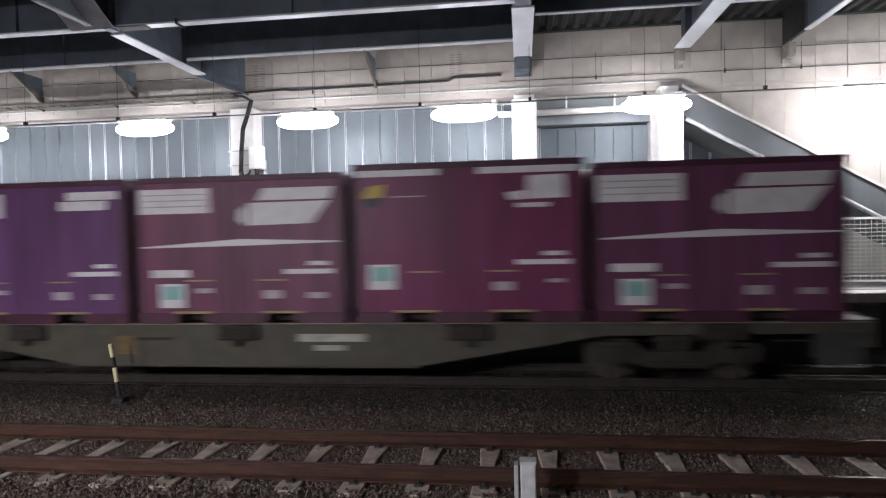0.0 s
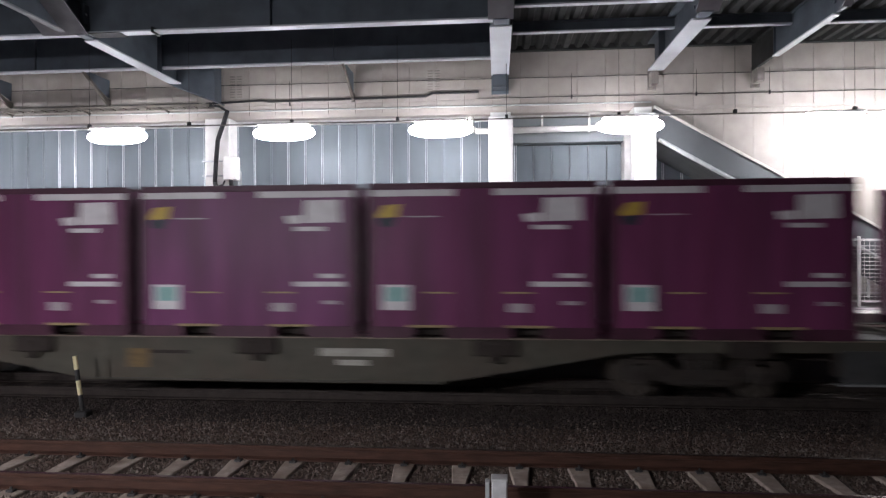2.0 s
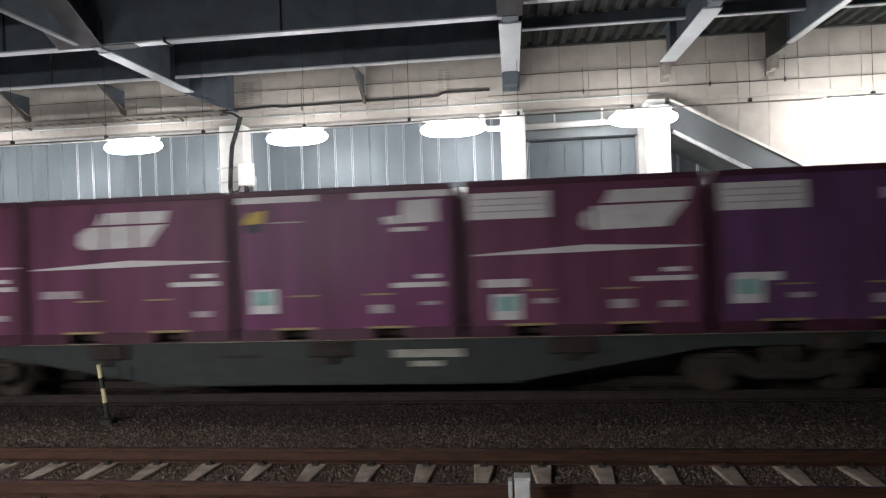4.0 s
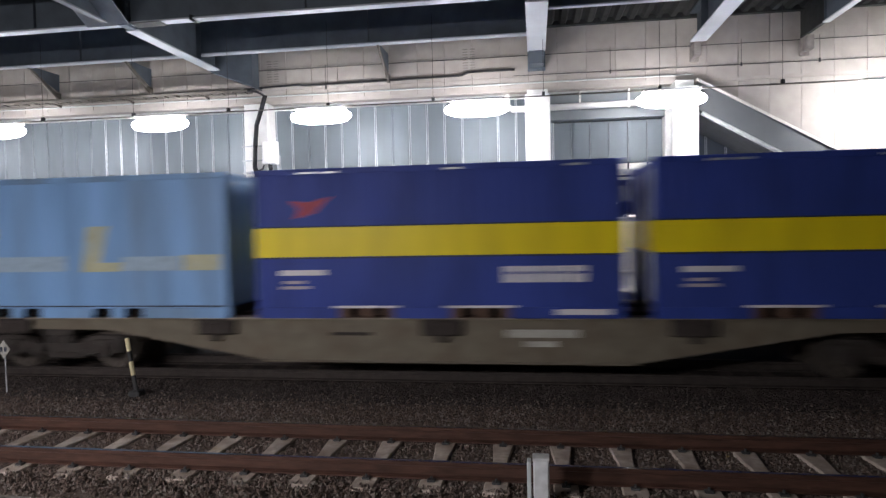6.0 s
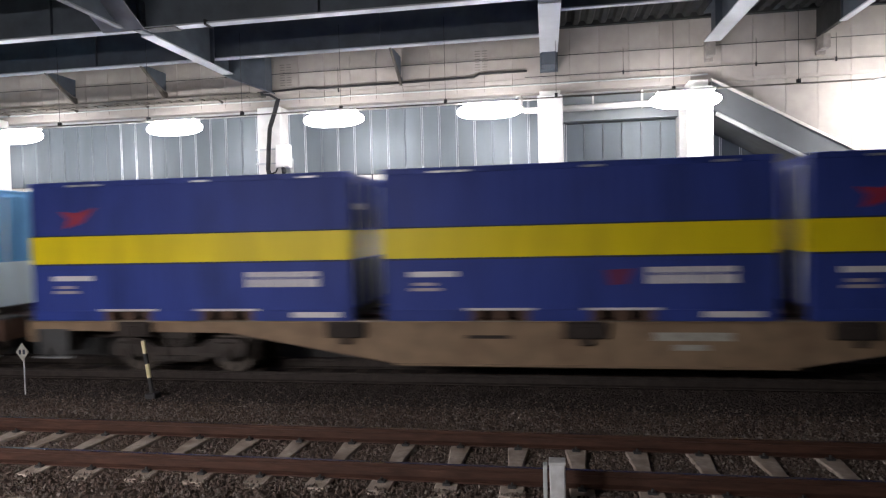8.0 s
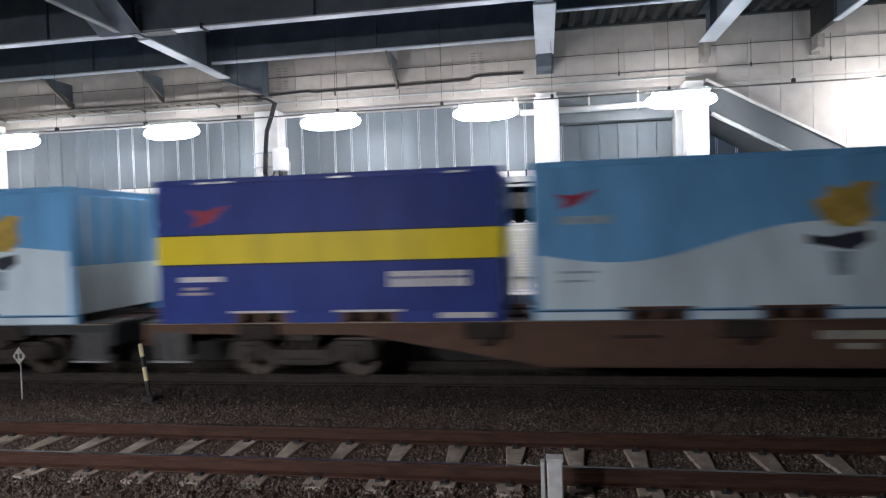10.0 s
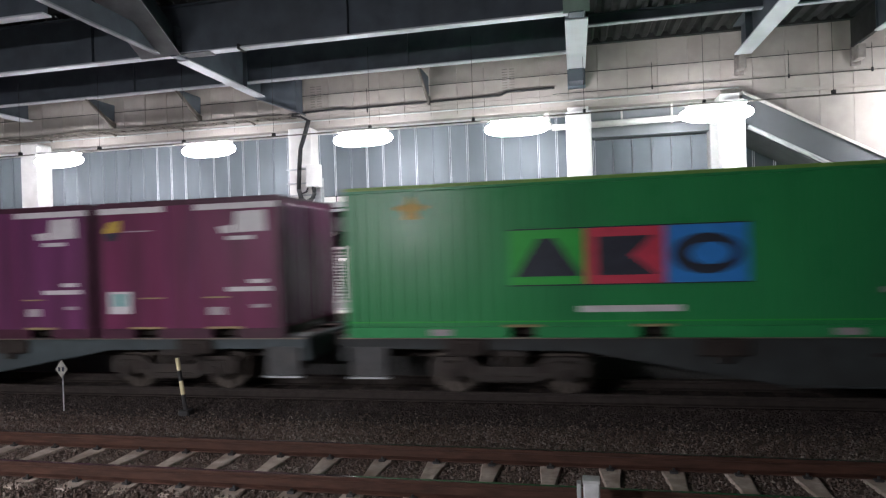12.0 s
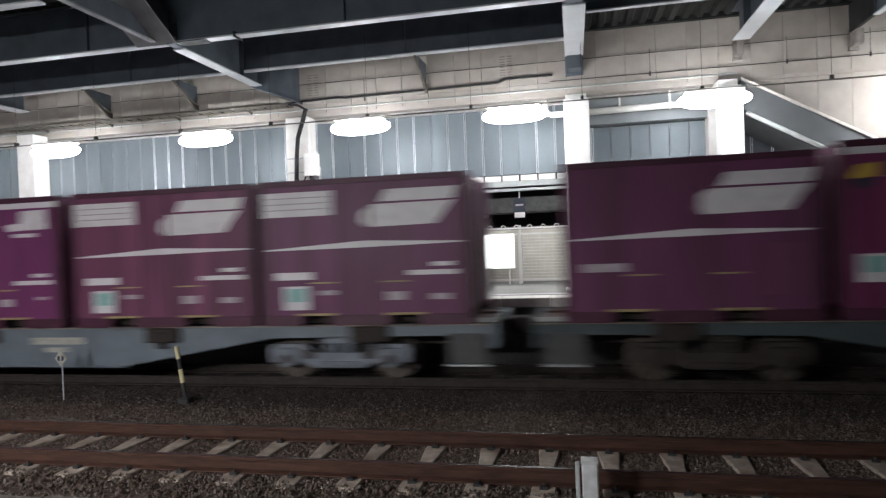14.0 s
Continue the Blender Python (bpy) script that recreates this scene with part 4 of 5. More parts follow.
def shell(t, L, H, paint, edge, pockets, ribs=0, rib_depth=0.02, trim="trim_gold"):
    """Frame, side and end sheets, roof and fork pockets of a freight container."""
    low = 0.17
    bm = B()
    if ribs:
        n = ribs
        outline = []
        for s in (-1, 1):
            for i in range(n):
                x = s * (-L / 2 + 0.06 + (L - 0.12) * i / n)
                p = s * (L - 0.12) / n
                yy = s * W2
                outline += [(x, yy), (x + p * 0.40, yy), (x + p * 0.5, yy - s * rib_depth), (x + p * 0.9, yy - s * rib_depth)]
        prism(bm, [(x, y) for x, y in outline], "z", low, H - 0.05)
    else:
        box(bm, -L / 2 + 0.05, L / 2 - 0.05, -W2, W2, low, H - 0.05)
    part("body", bm, M[paint], t)
    for sx in (-1, 1):
        for sy in (-1, 1):
            x, y = sx * (L / 2 - 0.06), sy * (W2 - 0.055)
            part("corner_post", box(B(), x - 0.06, x + 0.06, y - 0.06, y + 0.062, 0.0, H - 0.02, 0.012), M[edge], t)
    for sy in (-1, 1):
        part("top_rail", box(B(), -L / 2, L / 2, sy * (W2 - 0.03) - 0.04, sy * (W2 - 0.03) + 0.04, H - 0.10, H, 0.01), M[edge], t)
    spans, x = [], -L / 2
    for a, b in pockets:
        spans.append((x, a - L / 2))
        x = b - L / 2
    spans.append((x, L / 2))
    for a, b in spans:
        for sy in (-1, 1):
            part("bottom_rail", box(B(), a, b, sy * (W2 - 0.03) - 0.04, sy * (W2 - 0.03) + 0.04, 0.0, low + 0.01, 0.006), M[edge], t)
    part("floor_frame", box(B(), -L / 2 + 0.08, L / 2 - 0.08, -W2 + 0.35, W2 - 0.35, 0.01, low), M["underframe"], t)
    for a, b in pockets:
        bm = box(B(), a - 0.1 - L / 2, b + 0.1 - L / 2, -W2 - 0.012, -W2 + 0.03, low + 0.0, low + 0.04, 0.004)
        part("fork_pocket_trim", bm, M[trim], t, "pale worn trim over a fork pocket")
        if b - a > 0.7:
            for u, v in ((0.0, 0.16), (0.40, 0.60), (0.84, 1.0)):
                part("pocket_plate", box(B(), a + u * (b - a) - L / 2, a + v * (b - a) - L / 2, -W2 + 0.01, -W2 + 0.04, 0.01, low), M["wagon_rust"], t)
    part("roof", box(B(), -L / 2 + 0.04, L / 2 - 0.04, -W2 + 0.02, W2 - 0.02, H - 0.05, H - 0.012), M[edge], t)
    # end doors: two leaves with bars
    for sx in (-1, 1):
        for sy in (-1, 1):
            x = sx * (L / 2 - 0.045)
            leaf = part("end_door", box(B(), x - 0.02, x + 0.02, sy * 0.59 - 0.55, sy * 0.59 + 0.55, low + 0.04, H - 0.14, 0.008), M[paint], t)
            bm = B()
            for k in (-0.28, 0.28):
                rod(bm, (sx * (L / 2 - 0.012), sy * 0.59 + k, low + 0.06), (sx * (L / 2 - 0.012), sy * 0.59 + k, H - 0.16), 0.016, 6)
            part("lock_bar", bm, M["galvanised"], leaf)


def seams(t, L, H, xs, mat):
    for x in xs:
        part("side_seam", sheet(x - 0.025, x + 0.025, 0.12, H - 0.2, L, H, 0.014), M[mat], t)


L12 = 3.715


def small_container(kind, H):
    L = L12
    labels = {
        "a": ("dark red-purple freight container with white top bars on a wagon", "purple"),
        "b": ("maroon twelve foot freight container with white patches and a wedge stripe", "maroon"),
        "n": ("maroon freight container with one white patch and a wedge stripe", "maroon"),
        "p": ("dark maroon freight container with a white patch near its middle", "maroon"),
        "m": ("brownish maroon freight container with white patches and a wedge stripe", "maroon"),
        "q": ("plain dull red-purple freight container without top bars", "maroon"),
        "c": ("violet twelve foot freight container with two white patches", "violet"),
    }
    label, paint = labels[kind]
    t = thing("freight_container", label, "container", "small freight containers")
    shell(t, L, H, paint, "purple_edge", [(0.76, 1.26), (2.34, 2.84)])
    seams(t, L, H, (1.48, 2.02), "purple_edge" if kind == "b" else paint)

    def d(name, x0, x1, z0, z1, mat, **k):
        return part(name, sheet(x0, x1, z0, z1, L, H, **k), M[mat], t)
    if kind in "aq":
        if kind == "a":
            d("top_bar", 0.06, 1.42, 0.105, 0.21, "decal_white", out=0.01)
            d("top_bar", 2.06, 3.66, 0.105, 0.21, "decal_white", out=0.01)
            part("corner_mark", slab([(0.16, 0.50), (0.28, 0.36), (0.54, 0.33), (0.50, 0.54), (0.16, 0.56)], L, H), M["decal_yellow"], t, "yellow slanted mark")
            part("lower_mark", slab([(0.16, 0.57), (0.50, 0.55), (0.42, 0.70), (0.24, 0.70)], L, H), M["decal_dark"], t)
            d("thin_line", 0.62, 1.16, 0.53, 0.55, "decal_pale")
        else:
            d("text_bar", 1.28, 1.62, 0.24, 0.34, "decal_pale")
        # plain blocks where a company mark stands
        part("logo_block", slab([(2.52, 0.52), (2.80, 0.49), (2.80, 0.63), (2.57, 0.64)], L, H), M["decal_white"], t)
        part("logo_block", slab([(2.86, 0.26), (3.42, 0.25), (3.44, 0.62), (2.83, 0.63)], L, H), M["decal_white"], t)
        d("text_bar", 2.68, 3.18, 0.69, 0.76, "decal_white")
        d("text_box", 3.14, 3.40, 1.90, 1.96, "decal_pale")
    else:
        if kind in "bc":
            d("label_patch", 0.08, 1.36, 0.20, 0.62, "decal_white")
            for k in range(3):
                d("text_bar", 0.16, 1.28, 0.29 + k * 0.1, 0.31 + k * 0.1, "decal_pale", out=0.003, base=0.006)
        if kind == "m":
            d("label_patch", 0.04, 0.92, 0.22, 0.60, "decal_white")
        if kind in "bnmp":
            k = {"m": 0.92, "p": 0.88, "n": -0.12, "b": 0.0}[kind]
            drop = {"b": 0.09, "m": 0.04}.get(kind, 0.12)
            for pts in ([(2.32, 0.14), (3.52, 0.14), (3.46, 0.34), (2.20, 0.34)], [(2.06, 0.38), (3.46, 0.37), (3.28, 0.58), (3.16, 0.74), (1.98, 0.76), (1.86, 0.66), (1.88, 0.5)]):
                part("patch", slab([(x - k, z + drop) for x, z in pts], L, H), M["decal_white"], t, "white slanted patch")
            part("wedge_stripe", slab([(x, z + drop * 0.45) for x, z in ((0.12, 1.14), (1.9, 1.03), (3.62, 1.09), (3.62, 1.11), (1.9, 1.145), (0.12, 1.16))], L, H, 0.018), M["decal_white"], t, "white wedge stripe")
        else:
            d("patch", 2.6, 3.55, 0.2, 0.34, "decal_white")
            d("patch", 2.45, 3.35, 0.36, 0.52, "decal_white")
        d("text_bar", 0.28, 0.96, 1.58, 1.71, "decal_pale" if kind in "nmp" else "decal_white")
        if kind not in "n":
            d("small_panel", 3.05, 3.36, 1.98, 2.08, "decal_pale")
    # stencilled bars low on the side
    up = 0.14 if kind == "p" else 0.03
    if kind != "n":
        d("text_bar", 3.08, 3.42, 1.49 - up, 1.56 - up, "decal_white")
        d("text_bar", 2.66, 3.50, 1.62 - up, 1.70 - up, "decal_white")
    else:
        d("faded_patch", 2.7, 3.5, 1.35, 2.1, "maroon").location.y = -0.003
    if kind not in "nmp":
        sx, sz = (0.18, 0.12) if kind == "b" else (0.0, -0.06)
        st = d("sticker", 0.24 + sx, 0.70 + sx, 1.70 + sz, 2.11 + sz, "decal_white")
        part("sticker_field", sheet(0.30 + sx, 0.64 + sx, 1.74 + sz, 1.97 + sz, L, H, 0.003, 0.006), M["decal_green"], st)
    d("grip_line", 0.92, 1.38, 1.755, 1.78, "trim_gold", out=0.012)
    d("grip_line", 2.2, 2.66, 1.755, 1.78, "trim_gold", out=0.012)
    if kind not in "anpq":
        d("text_box", 1.08, 1.38, 1.90, 1.98, "decal_pale")
    if kind not in "np":
        d("text_box", 2.28, 2.6, 1.94, 2.08, "decal_pale")
    return t


L20 = 6.058


def blue_container(mark_high):
    L, H = L20, 2.5
    t = thing("freight_container", "royal blue container with a broad yellow band and " + ("a red mark" if mark_high else "small red mark"), "container", "blue containers")
    shell(t, L, H, "royal_blue", "royal_blue", [(1.44, 2.36), (3.32, 4.28)], ribs=30, rib_depth=0.008, trim="decal_white")
    for i in range(1, 8):
        part("side_seam", sheet(i * L / 8 - 0.012, i * L / 8 + 0.012, 0.12, 2.3, L, H, 0.004), M["royal_blue"], t)
    part("band", sheet(0.0, L, 0.98, 1.47, L, H, 0.008), M["band_yellow"], t, "broad yellow band")
    for sx in (-1, 1):
        part("end_band", box(B(), sx * L / 2 - 0.004, sx * L / 2 + 0.004, -W2, W2, H - 1.47, H - 0.98), M["band_yellow"], t, "yellow band across the end")
    for z in (0.955, 1.475):
        part("band_edge", sheet(0.0, L, z, z + 0.025, L, H, 0.009), M["decal_dark"], t)

    def d(name, x0, x1, z0, z1, mat):
        return part(name, sheet(x0, x1, z0, z1, L, H), M[mat], t)
    if mark_high:
        part("red_mark", slab([(0.62, 0.52), (0.95, 0.56), (1.35, 0.46), (1.05, 0.74), (0.7, 0.84), (0.78, 0.66)], L, H), M["mark_red"], t, "red flying mark")
    else:
        part("red_mark", slab([(3.55, 1.70), (3.98, 1.68), (3.86, 1.92), (3.62, 1.94)], L, H), M["purple"], t, "small red mark")
    d("text_bar", 0.42, 1.22, 1.69, 1.78, "decal_white")
    d("text_bar", 0.50, 0.86, 1.87, 1.92, "decal_pale")
    d("text_bar", 0.44, 0.94, 1.96, 2.01, "decal_pale")
    # plain blocks in place of the company's letters
    x = 4.18
    for w in (0.22, 0.22, 0.2, 0.24, 0.26):
        d("name_block", x, x + w, 1.66, 1.92, "decal_white")
        d("name_gap", x + 0.06, x + w - 0.03, 1.745, 1.79, "royal_blue").location.y = -0.004
        x += w + 0.04
    part("text_bar", sheet(5.0, 5.85, 2.35, 2.44, L, H, 0.018), M["decal_white"], t)
    # small pale bars that stand in for glints along the roof edge
    for x in (-2.1, -1.72, 0.35, 2.3):
        part("roof_clamp", box(B(), x - 0.14, x + 0.14, -W2 - 0.012, -W2 + 0.01, H - 0.09, H - 0.05, 0.004), M["galvanised"], t)
    bm = box(B(), L / 2 - 0.02, L / 2 + 0.006, -0.95, -0.35, H - 0.62, H - 0.52)
    part("end_plate", bm, M["decal_white"], t)
    return t


def letter_container():
    L, H = L20, 2.5
    t = thing("freight_container", "weathered pale blue twenty foot container with faded cream shapes", "container")
    shell(t, L, H, "pale_blue", "pale_blue", [(1.5, 1.85), (2.1, 2.45), (3.5, 3.85), (4.1, 4.45)], ribs=22, rib_depth=0.022, trim="pale_blue")

    def d(name, x0, x1, z0, z1, mat="decal_yellow", **k):
        return part(name, sheet(x0, x1, z0, z1, L, H, **k), M[mat], t)
    d("cream_bar", 0.08, 0.72, 1.40, 1.67, "faded_cream")
    d("cream_bar", 5.25, 5.95, 1.40, 1.67, "faded_cream")
    d("faded_bar", 1.45, 3.0, 1.40, 1.67, "faded_text")
    d("faded_bar", 4.1, 5.2, 1.42, 1.67, "faded_text")
    for pts in ([(0.98, 0.9), (1.62, 0.9), (1.62, 1.08), (1.28, 1.08), (1.22, 1.66), (0.86, 1.66)], [(3.42, 0.88), (3.86, 0.88), (3.66, 1.52), (4.1, 1.52), (4.06, 1.68), (3.3, 1.68)]):
        part("cream_shape", slab(pts, L, H), M["faded_cream"], t, "faded cream shape")
    d("text_bar", 0.12, 0.92, 1.78, 1.87, "decal_white")
    d("text_bar", 0.12, 0.72, 1.93, 1.98, "decal_pale")
    d("text_bar", 0.12, 0.8, 2.04, 2.08, "decal_pale")
    part("side_line", sheet(0.05, L - 0.05, 2.28, 2.305, L, H, 0.012), M["decal_dark"], t)
    return t


def wave_container():
    L, H = L20, 2.5
    t = thing("freight_container", "blue and ice white twenty foot container with a wave edge", "container", "wave containers")
    shell(t, L, H, "sky_blue", "sky_blue", [(1.45, 2.35), (3.4, 4.35)], ribs=26, rib_depth=0.012, trim="wagon_rust")
    wave = []
    knots = [(-0.2, 1.30), (0.22, 1.60), (0.70, 1.05), (1.08, 1.20)]
    for i in range(41):
        u = 0.006 + 0.988 * i / 40
        for (a, za), (b, zb) in zip(knots, knots[1:]):
            if a <= u <= b:
                wave.append((u * L, za + (zb - za) * (0.5 - 0.5 * math.cos((u - a) / (b - a) * math.pi))))
    part("white_field", slab(wave + [(L - 0.04, 2.33), (0.04, 2.33)], L, H, 0.004), M["ice_white"], t, "ice white lower field with a wave edge")
    for sx in (-1, 1):
        part("white_end", box(B(), sx * L / 2 - 0.004, sx * L / 2 + 0.004, -W2, W2, 0.17, H - 1.45), M["ice_white"], t)
    part("side_line", sheet(0.05, L - 0.05, 2.34, 2.36, L, H, 0.012), M["decal_dark"], t)
    for a, b in ((0.04, 1.4), (2.4, 3.35), (4.4, L - 0.04)):
        part("lower_edge", sheet(a, b, 2.37, 2.49, L, H, 0.016), M["ice_white"], t)
    part("red_mark", slab([(0.38, 0.50), (0.66, 0.54), (1.02, 0.44), (0.76, 0.66), (0.46, 0.76), (0.52, 0.62)], L, H), M["mark_red"], t, "red flying mark")
    part("text_bar", sheet(0.42, 1.25, 0.86, 0.99, L, H), M["faded_text"], t)
    part("text_bar", sheet(0.42, 1.0, 1.72, 1.76, L, H, 0.004, 0.004), M["faded_text"], t)
    part("text_bar", sheet(0.42, 0.86, 1.86, 1.90, L, H, 0.004, 0.004), M["faded_text"], t)
    # plain patches in the colours of a picture on the side
    part("picture_patch", slab([(4.10, 0.76), (4.28, 0.70), (4.34, 0.52), (4.56, 0.60), (4.72, 0.48), (4.98, 0.52), (4.90, 0.72), (4.96, 0.98), (4.74, 1.16), (4.44, 1.14), (4.22, 1.0)], L, H, 0.006, 0.004), M["ochre"], t, "plain ochre patch")
    part("picture_patch", slab([(4.04, 1.24), (4.30, 1.30), (4.86, 1.20), (4.90, 1.36), (4.66, 1.50), (4.36, 1.44), (4.06, 1.38)], L, H, 0.006, 0.004), M["decal_dark"], t, "plain dark patch")
    part("picture_patch", slab([(4.34, 1.50), (4.66, 1.52), (4.62, 1.86), (4.40, 1.86)], L, H, 0.006, 0.004), M["faded_text"], t, "plain grey-blue patch")
    return t


L31 = 9.41


def green_container():
    L, H = L31, 2.52
    t = thing("freight_container", "long green corrugated container with three coloured squares", "container")
    shell(t, L, H, "leaf_green", "leaf_green", [(2.75, 3.15), (4.75, 5.15)], ribs=44, rib_depth=0.03)
    part("roof_edge", box(B(), -L / 2, L / 2, -W2 - 0.014, -W2 + 0.02, H - 0.05, H + 0.004), M["lime_edge"], t)
    for i, mat in enumerate(("decal_bright_green", "decal_red", "decal_blue")):
        x = 2.78 + i * 1.19
        part("colour_square", sheet(x, x + 1.175, 0.80, 1.68, L, H, 0.010), M[mat], t)
    part("dark_shape", slab([(3.24, 0.95), (3.50, 0.95), (3.90, 1.55), (2.86, 1.55)], L, H, 0.005, 0.010), M["decal_dark"], t)
    part("dark_shape", slab([(4.14, 0.95), (4.44, 0.95), (4.98, 0.95), (4.66, 1.25), (5.02, 1.55), (4.14, 1.55)], L, H, 0.005, 0.010), M["decal_dark"], t)
    ring = [(5.75 + 0.50 * math.cos(a), 1.25 + 0.31 * math.sin(a)) for a in [i * math.pi / 12 for i in range(24)]]
    part("dark_shape", slab(ring, L, H, 0.005, 0.010), M["decal_dark"], t)
    hub = [(5.80 + 0.30 * math.cos(a), 1.25 + 0.17 * math.sin(a)) for a in [i * math.pi / 8 for i in range(16)]]
    part("ring_centre", slab(hub, L, H, 0.004, 0.015), M["decal_blue"], t)
    for z in (0.79, 1.68):
        part("square_edge", sheet(2.76, 6.36, z, z + 0.02, L, H, 0.012), M["decal_dark"], t)
    part("text_bar", sheet(3.85, 5.38, 2.02, 2.12, L, H), M["decal_white"], t)
    part("text_bar", sheet(8.10, 8.88, 1.80, 1.88, L, H), M["decal_pale"], t)
    part("orange_mark", slab([(0.88, 0.36), (1.10, 0.30), (1.17, 0.16), (1.26, 0.30), (1.46, 0.36), (1.28, 0.44), (1.30, 0.56), (1.06, 0.56), (1.06, 0.44)], L, H), M["decal_yellow"], t)
    part("lower_line", sheet(0.05, L - 0.05, 2.25, 2.27, L, H, 0.012), M["decal_bright_green"], t)
    for x in (1.45, 7.45):
        part("lower_plate", sheet(x, x + 0.35, 2.38, 2.48, L, H, 0.045), M["decal_pale"], t)
    return t


DECK = 1.035
WHEEL_R = 0.405


def wagon(paint, label):
    """A container flat wagon; its origin lies on the rails under its middle."""
    t = thing("flat_wagon", label, "wagon", "container wagons")
    half = 10.0
    frame_paint = "pale_bogie" if paint == "wagon_fresh" else "bogie"
    belly = [(-half, DECK - 0.02), (half, DECK - 0.02), (half, DECK - 0.20), (6.05, DECK - 0.24), (3.1, 0.29), (-3.1, 0.29), (-6.05, DECK - 0.24), (-half, DECK - 0.20)]
    for s in (-1, 1):
        sill = part("side_sill", prism(B(), belly, "y", s * 1.10 - 0.02, s * 1.10 + 0.02), M[paint], t, "fish-bellied side sill")
        part("sill_flange", box(B(), -3.1, 3.1, s * 1.10 - 0.06, s * 1.10 + 0.06, 0.27, 0.30), M[paint], sill)
        part("sill_top", box(B(), -half, half, s * 1.12 - 0.07, s * 1.12 + 0.07, DECK - 0.05, DECK - 0.012), M[paint], sill)
        if s < 0:
            part("number_panel", box(B(), 1.05, 2.2, -1.127, -1.119, 0.70, 0.83), M["stencil"], sill, "worn pale stencilled panel")
            part("number_panel", box(B(), 1.35, 1.85, -1.127, -1.119, 0.55, 0.64), M["stencil"], sill)
            if paint in ("wagon_grey", "wagon_olive"):
                part("yellow_panel", box(B(), -2.28, -1.92, -1.127, -1.119, 0.48, 0.80), M["trim_gold" if paint == "wagon_grey" else "old_gold"], sill, "small worn yellow panel")
            part("lashing_slot", box(B(), -1.90, -1.20, -1.126, -1.119, 0.72, 0.775), M["underframe"], sill)
            part("worn_edge", box(B(), -half, half, -1.195, -1.185, DECK - 0.030, DECK - 0.010), M["worn_steel"], sill, "bright worn upper edge")
    part("centre_sill", box(B(), -half, half, -0.28, 0.28, 0.55, DECK - 0.05, 0.02), M["underframe"], t)
    part("deck_frame", box(box(box(B(), -half, half, -1.08, -0.7, DECK - 0.10, DECK - 0.03), -half, half, 0.7, 1.08, DECK - 0.10, DECK - 0.03), -half, half, -0.3, 0.3, DECK - 0.06, DECK - 0.025), M["deck_rust"], t)
    for i in range(17):
        x = -9.4 + i * 1.175
        part("cross_bearer", box(B(), x - 0.06, x + 0.06, -1.08, 1.08, DECK - 0.22, DECK - 0.06), M["underframe"], t)
    for i in range(5):
        x = (i - 2) * 3.94
        latch = part("container_latch", box(B(), x - 0.34, x + 0.34, -1.24, -1.10, DECK - 0.30, DECK - 0.03, 0.03), M["underframe"], t)
        part("latch_arm", box(B(), x - 0.07, x + 0.07, -1.27, -1.22, DECK - 0.40, DECK - 0.10, 0.015), M["underframe"], latch)
    for s in (-1, 1):
        part("end_sill", box(B(), s * half - 0.06, s * half + 0.06, -1.15, 1.15, 0.62, DECK - 0.02, 0.01), M[paint], t)
        part("coupler", box(box(B(), s * (half + 0.0), s * (half + 0.36), -0.09, 0.09, 0.74, 0.96, 0.02), s * (half + 0.2), s * (half + 0.36), -0.17, 0.17, 0.70, 1.0, 0.02), M["underframe"], t)
        # boarding step and handrail at the wagon's corner
        step = box(B(), s * (half - 0.78), s * (half - 0.09), -1.2, -1.08, 0.33, 0.36)
        step = part("boarding_step", step, M["galvanised"], t, "galvanised boarding step")
        for x in (half - 0.75, half - 0.12):
            part("step_rod", rod(B(), (s * x, -1.14, 0.34), (s * x, -1.14, 0.86), 0.016, 6), M["step_grey"], step)
        part("step_plate", box(B(), s * (half - 0.74), s * (half - 0.14), -1.135, -1.12, 0.37, 0.86), M["step_grey"], t, "dull grey step plate")
        part("end_plate", box(B(), s * (half - 0.55), s * (half + 0.06), -1.16, -0.55, DECK - 0.016, DECK + 0.012, 0.006), M["step_grey"], t, "pale walkway plate at the wagon's end")
        part("brake_box", box(B(), s * (half - 0.72), s * (half - 0.16), -1.06, -0.8, 0.42, 0.86, 0.02), M["bogie"], t)
        part("hand_rail", tube(B(), [(s * (half + 0.07), -1.05, 0.95), (s * (half + 0.07), -1.05, 1.25), (s * (half + 0.07), -0.6, 1.25), (s * (half + 0.07), -0.6, 0.95)], 0.014, 6), M["step_grey"], t)
        # bogie
        bogie = part("bogie", B(), M[frame_paint], t)
        bm = B()
        frame_line = [(-1.32, 0.56), (-1.20, 0.66), (-0.66, 0.66), (-0.40, 0.50), (0.40, 0.50), (0.66, 0.66), (1.20, 0.66), (1.32, 0.56), (1.28, 0.34), (0.70, 0.34), (0.42, 0.24), (-0.42, 0.24), (-0.70, 0.34), (-1.28, 0.34)]
        for sy in (-1, 1):
            prism(bm, frame_line, "y", sy * 0.86 - 0.06, sy * 0.86 + 0.06)
            for x in (-0.95, 0.95):
                rod(bm, (x, sy * 0.88, 0.405), (x, sy * 1.0, 0.405), 0.15, 12)
                box(bm, x - 0.17, x + 0.17, sy * 0.9 - 0.07, sy * 0.9 + 0.07, 0.28, 0.60, 0.03)
            for x in (-0.2, 0.0, 0.2):
                rod(bm, (x, sy * 0.86, 0.50), (x, sy * 0.86, 0.72), 0.075, 10)
        box(bm, -0.3, 0.3, -0.95, 0.95, 0.66, 0.80, 0.02)
        box(bm, -0.12, 0.12, -0.8, 0.8, 0.3, 0.5)
        bm.to_mesh(bogie.data)
        bm.free()
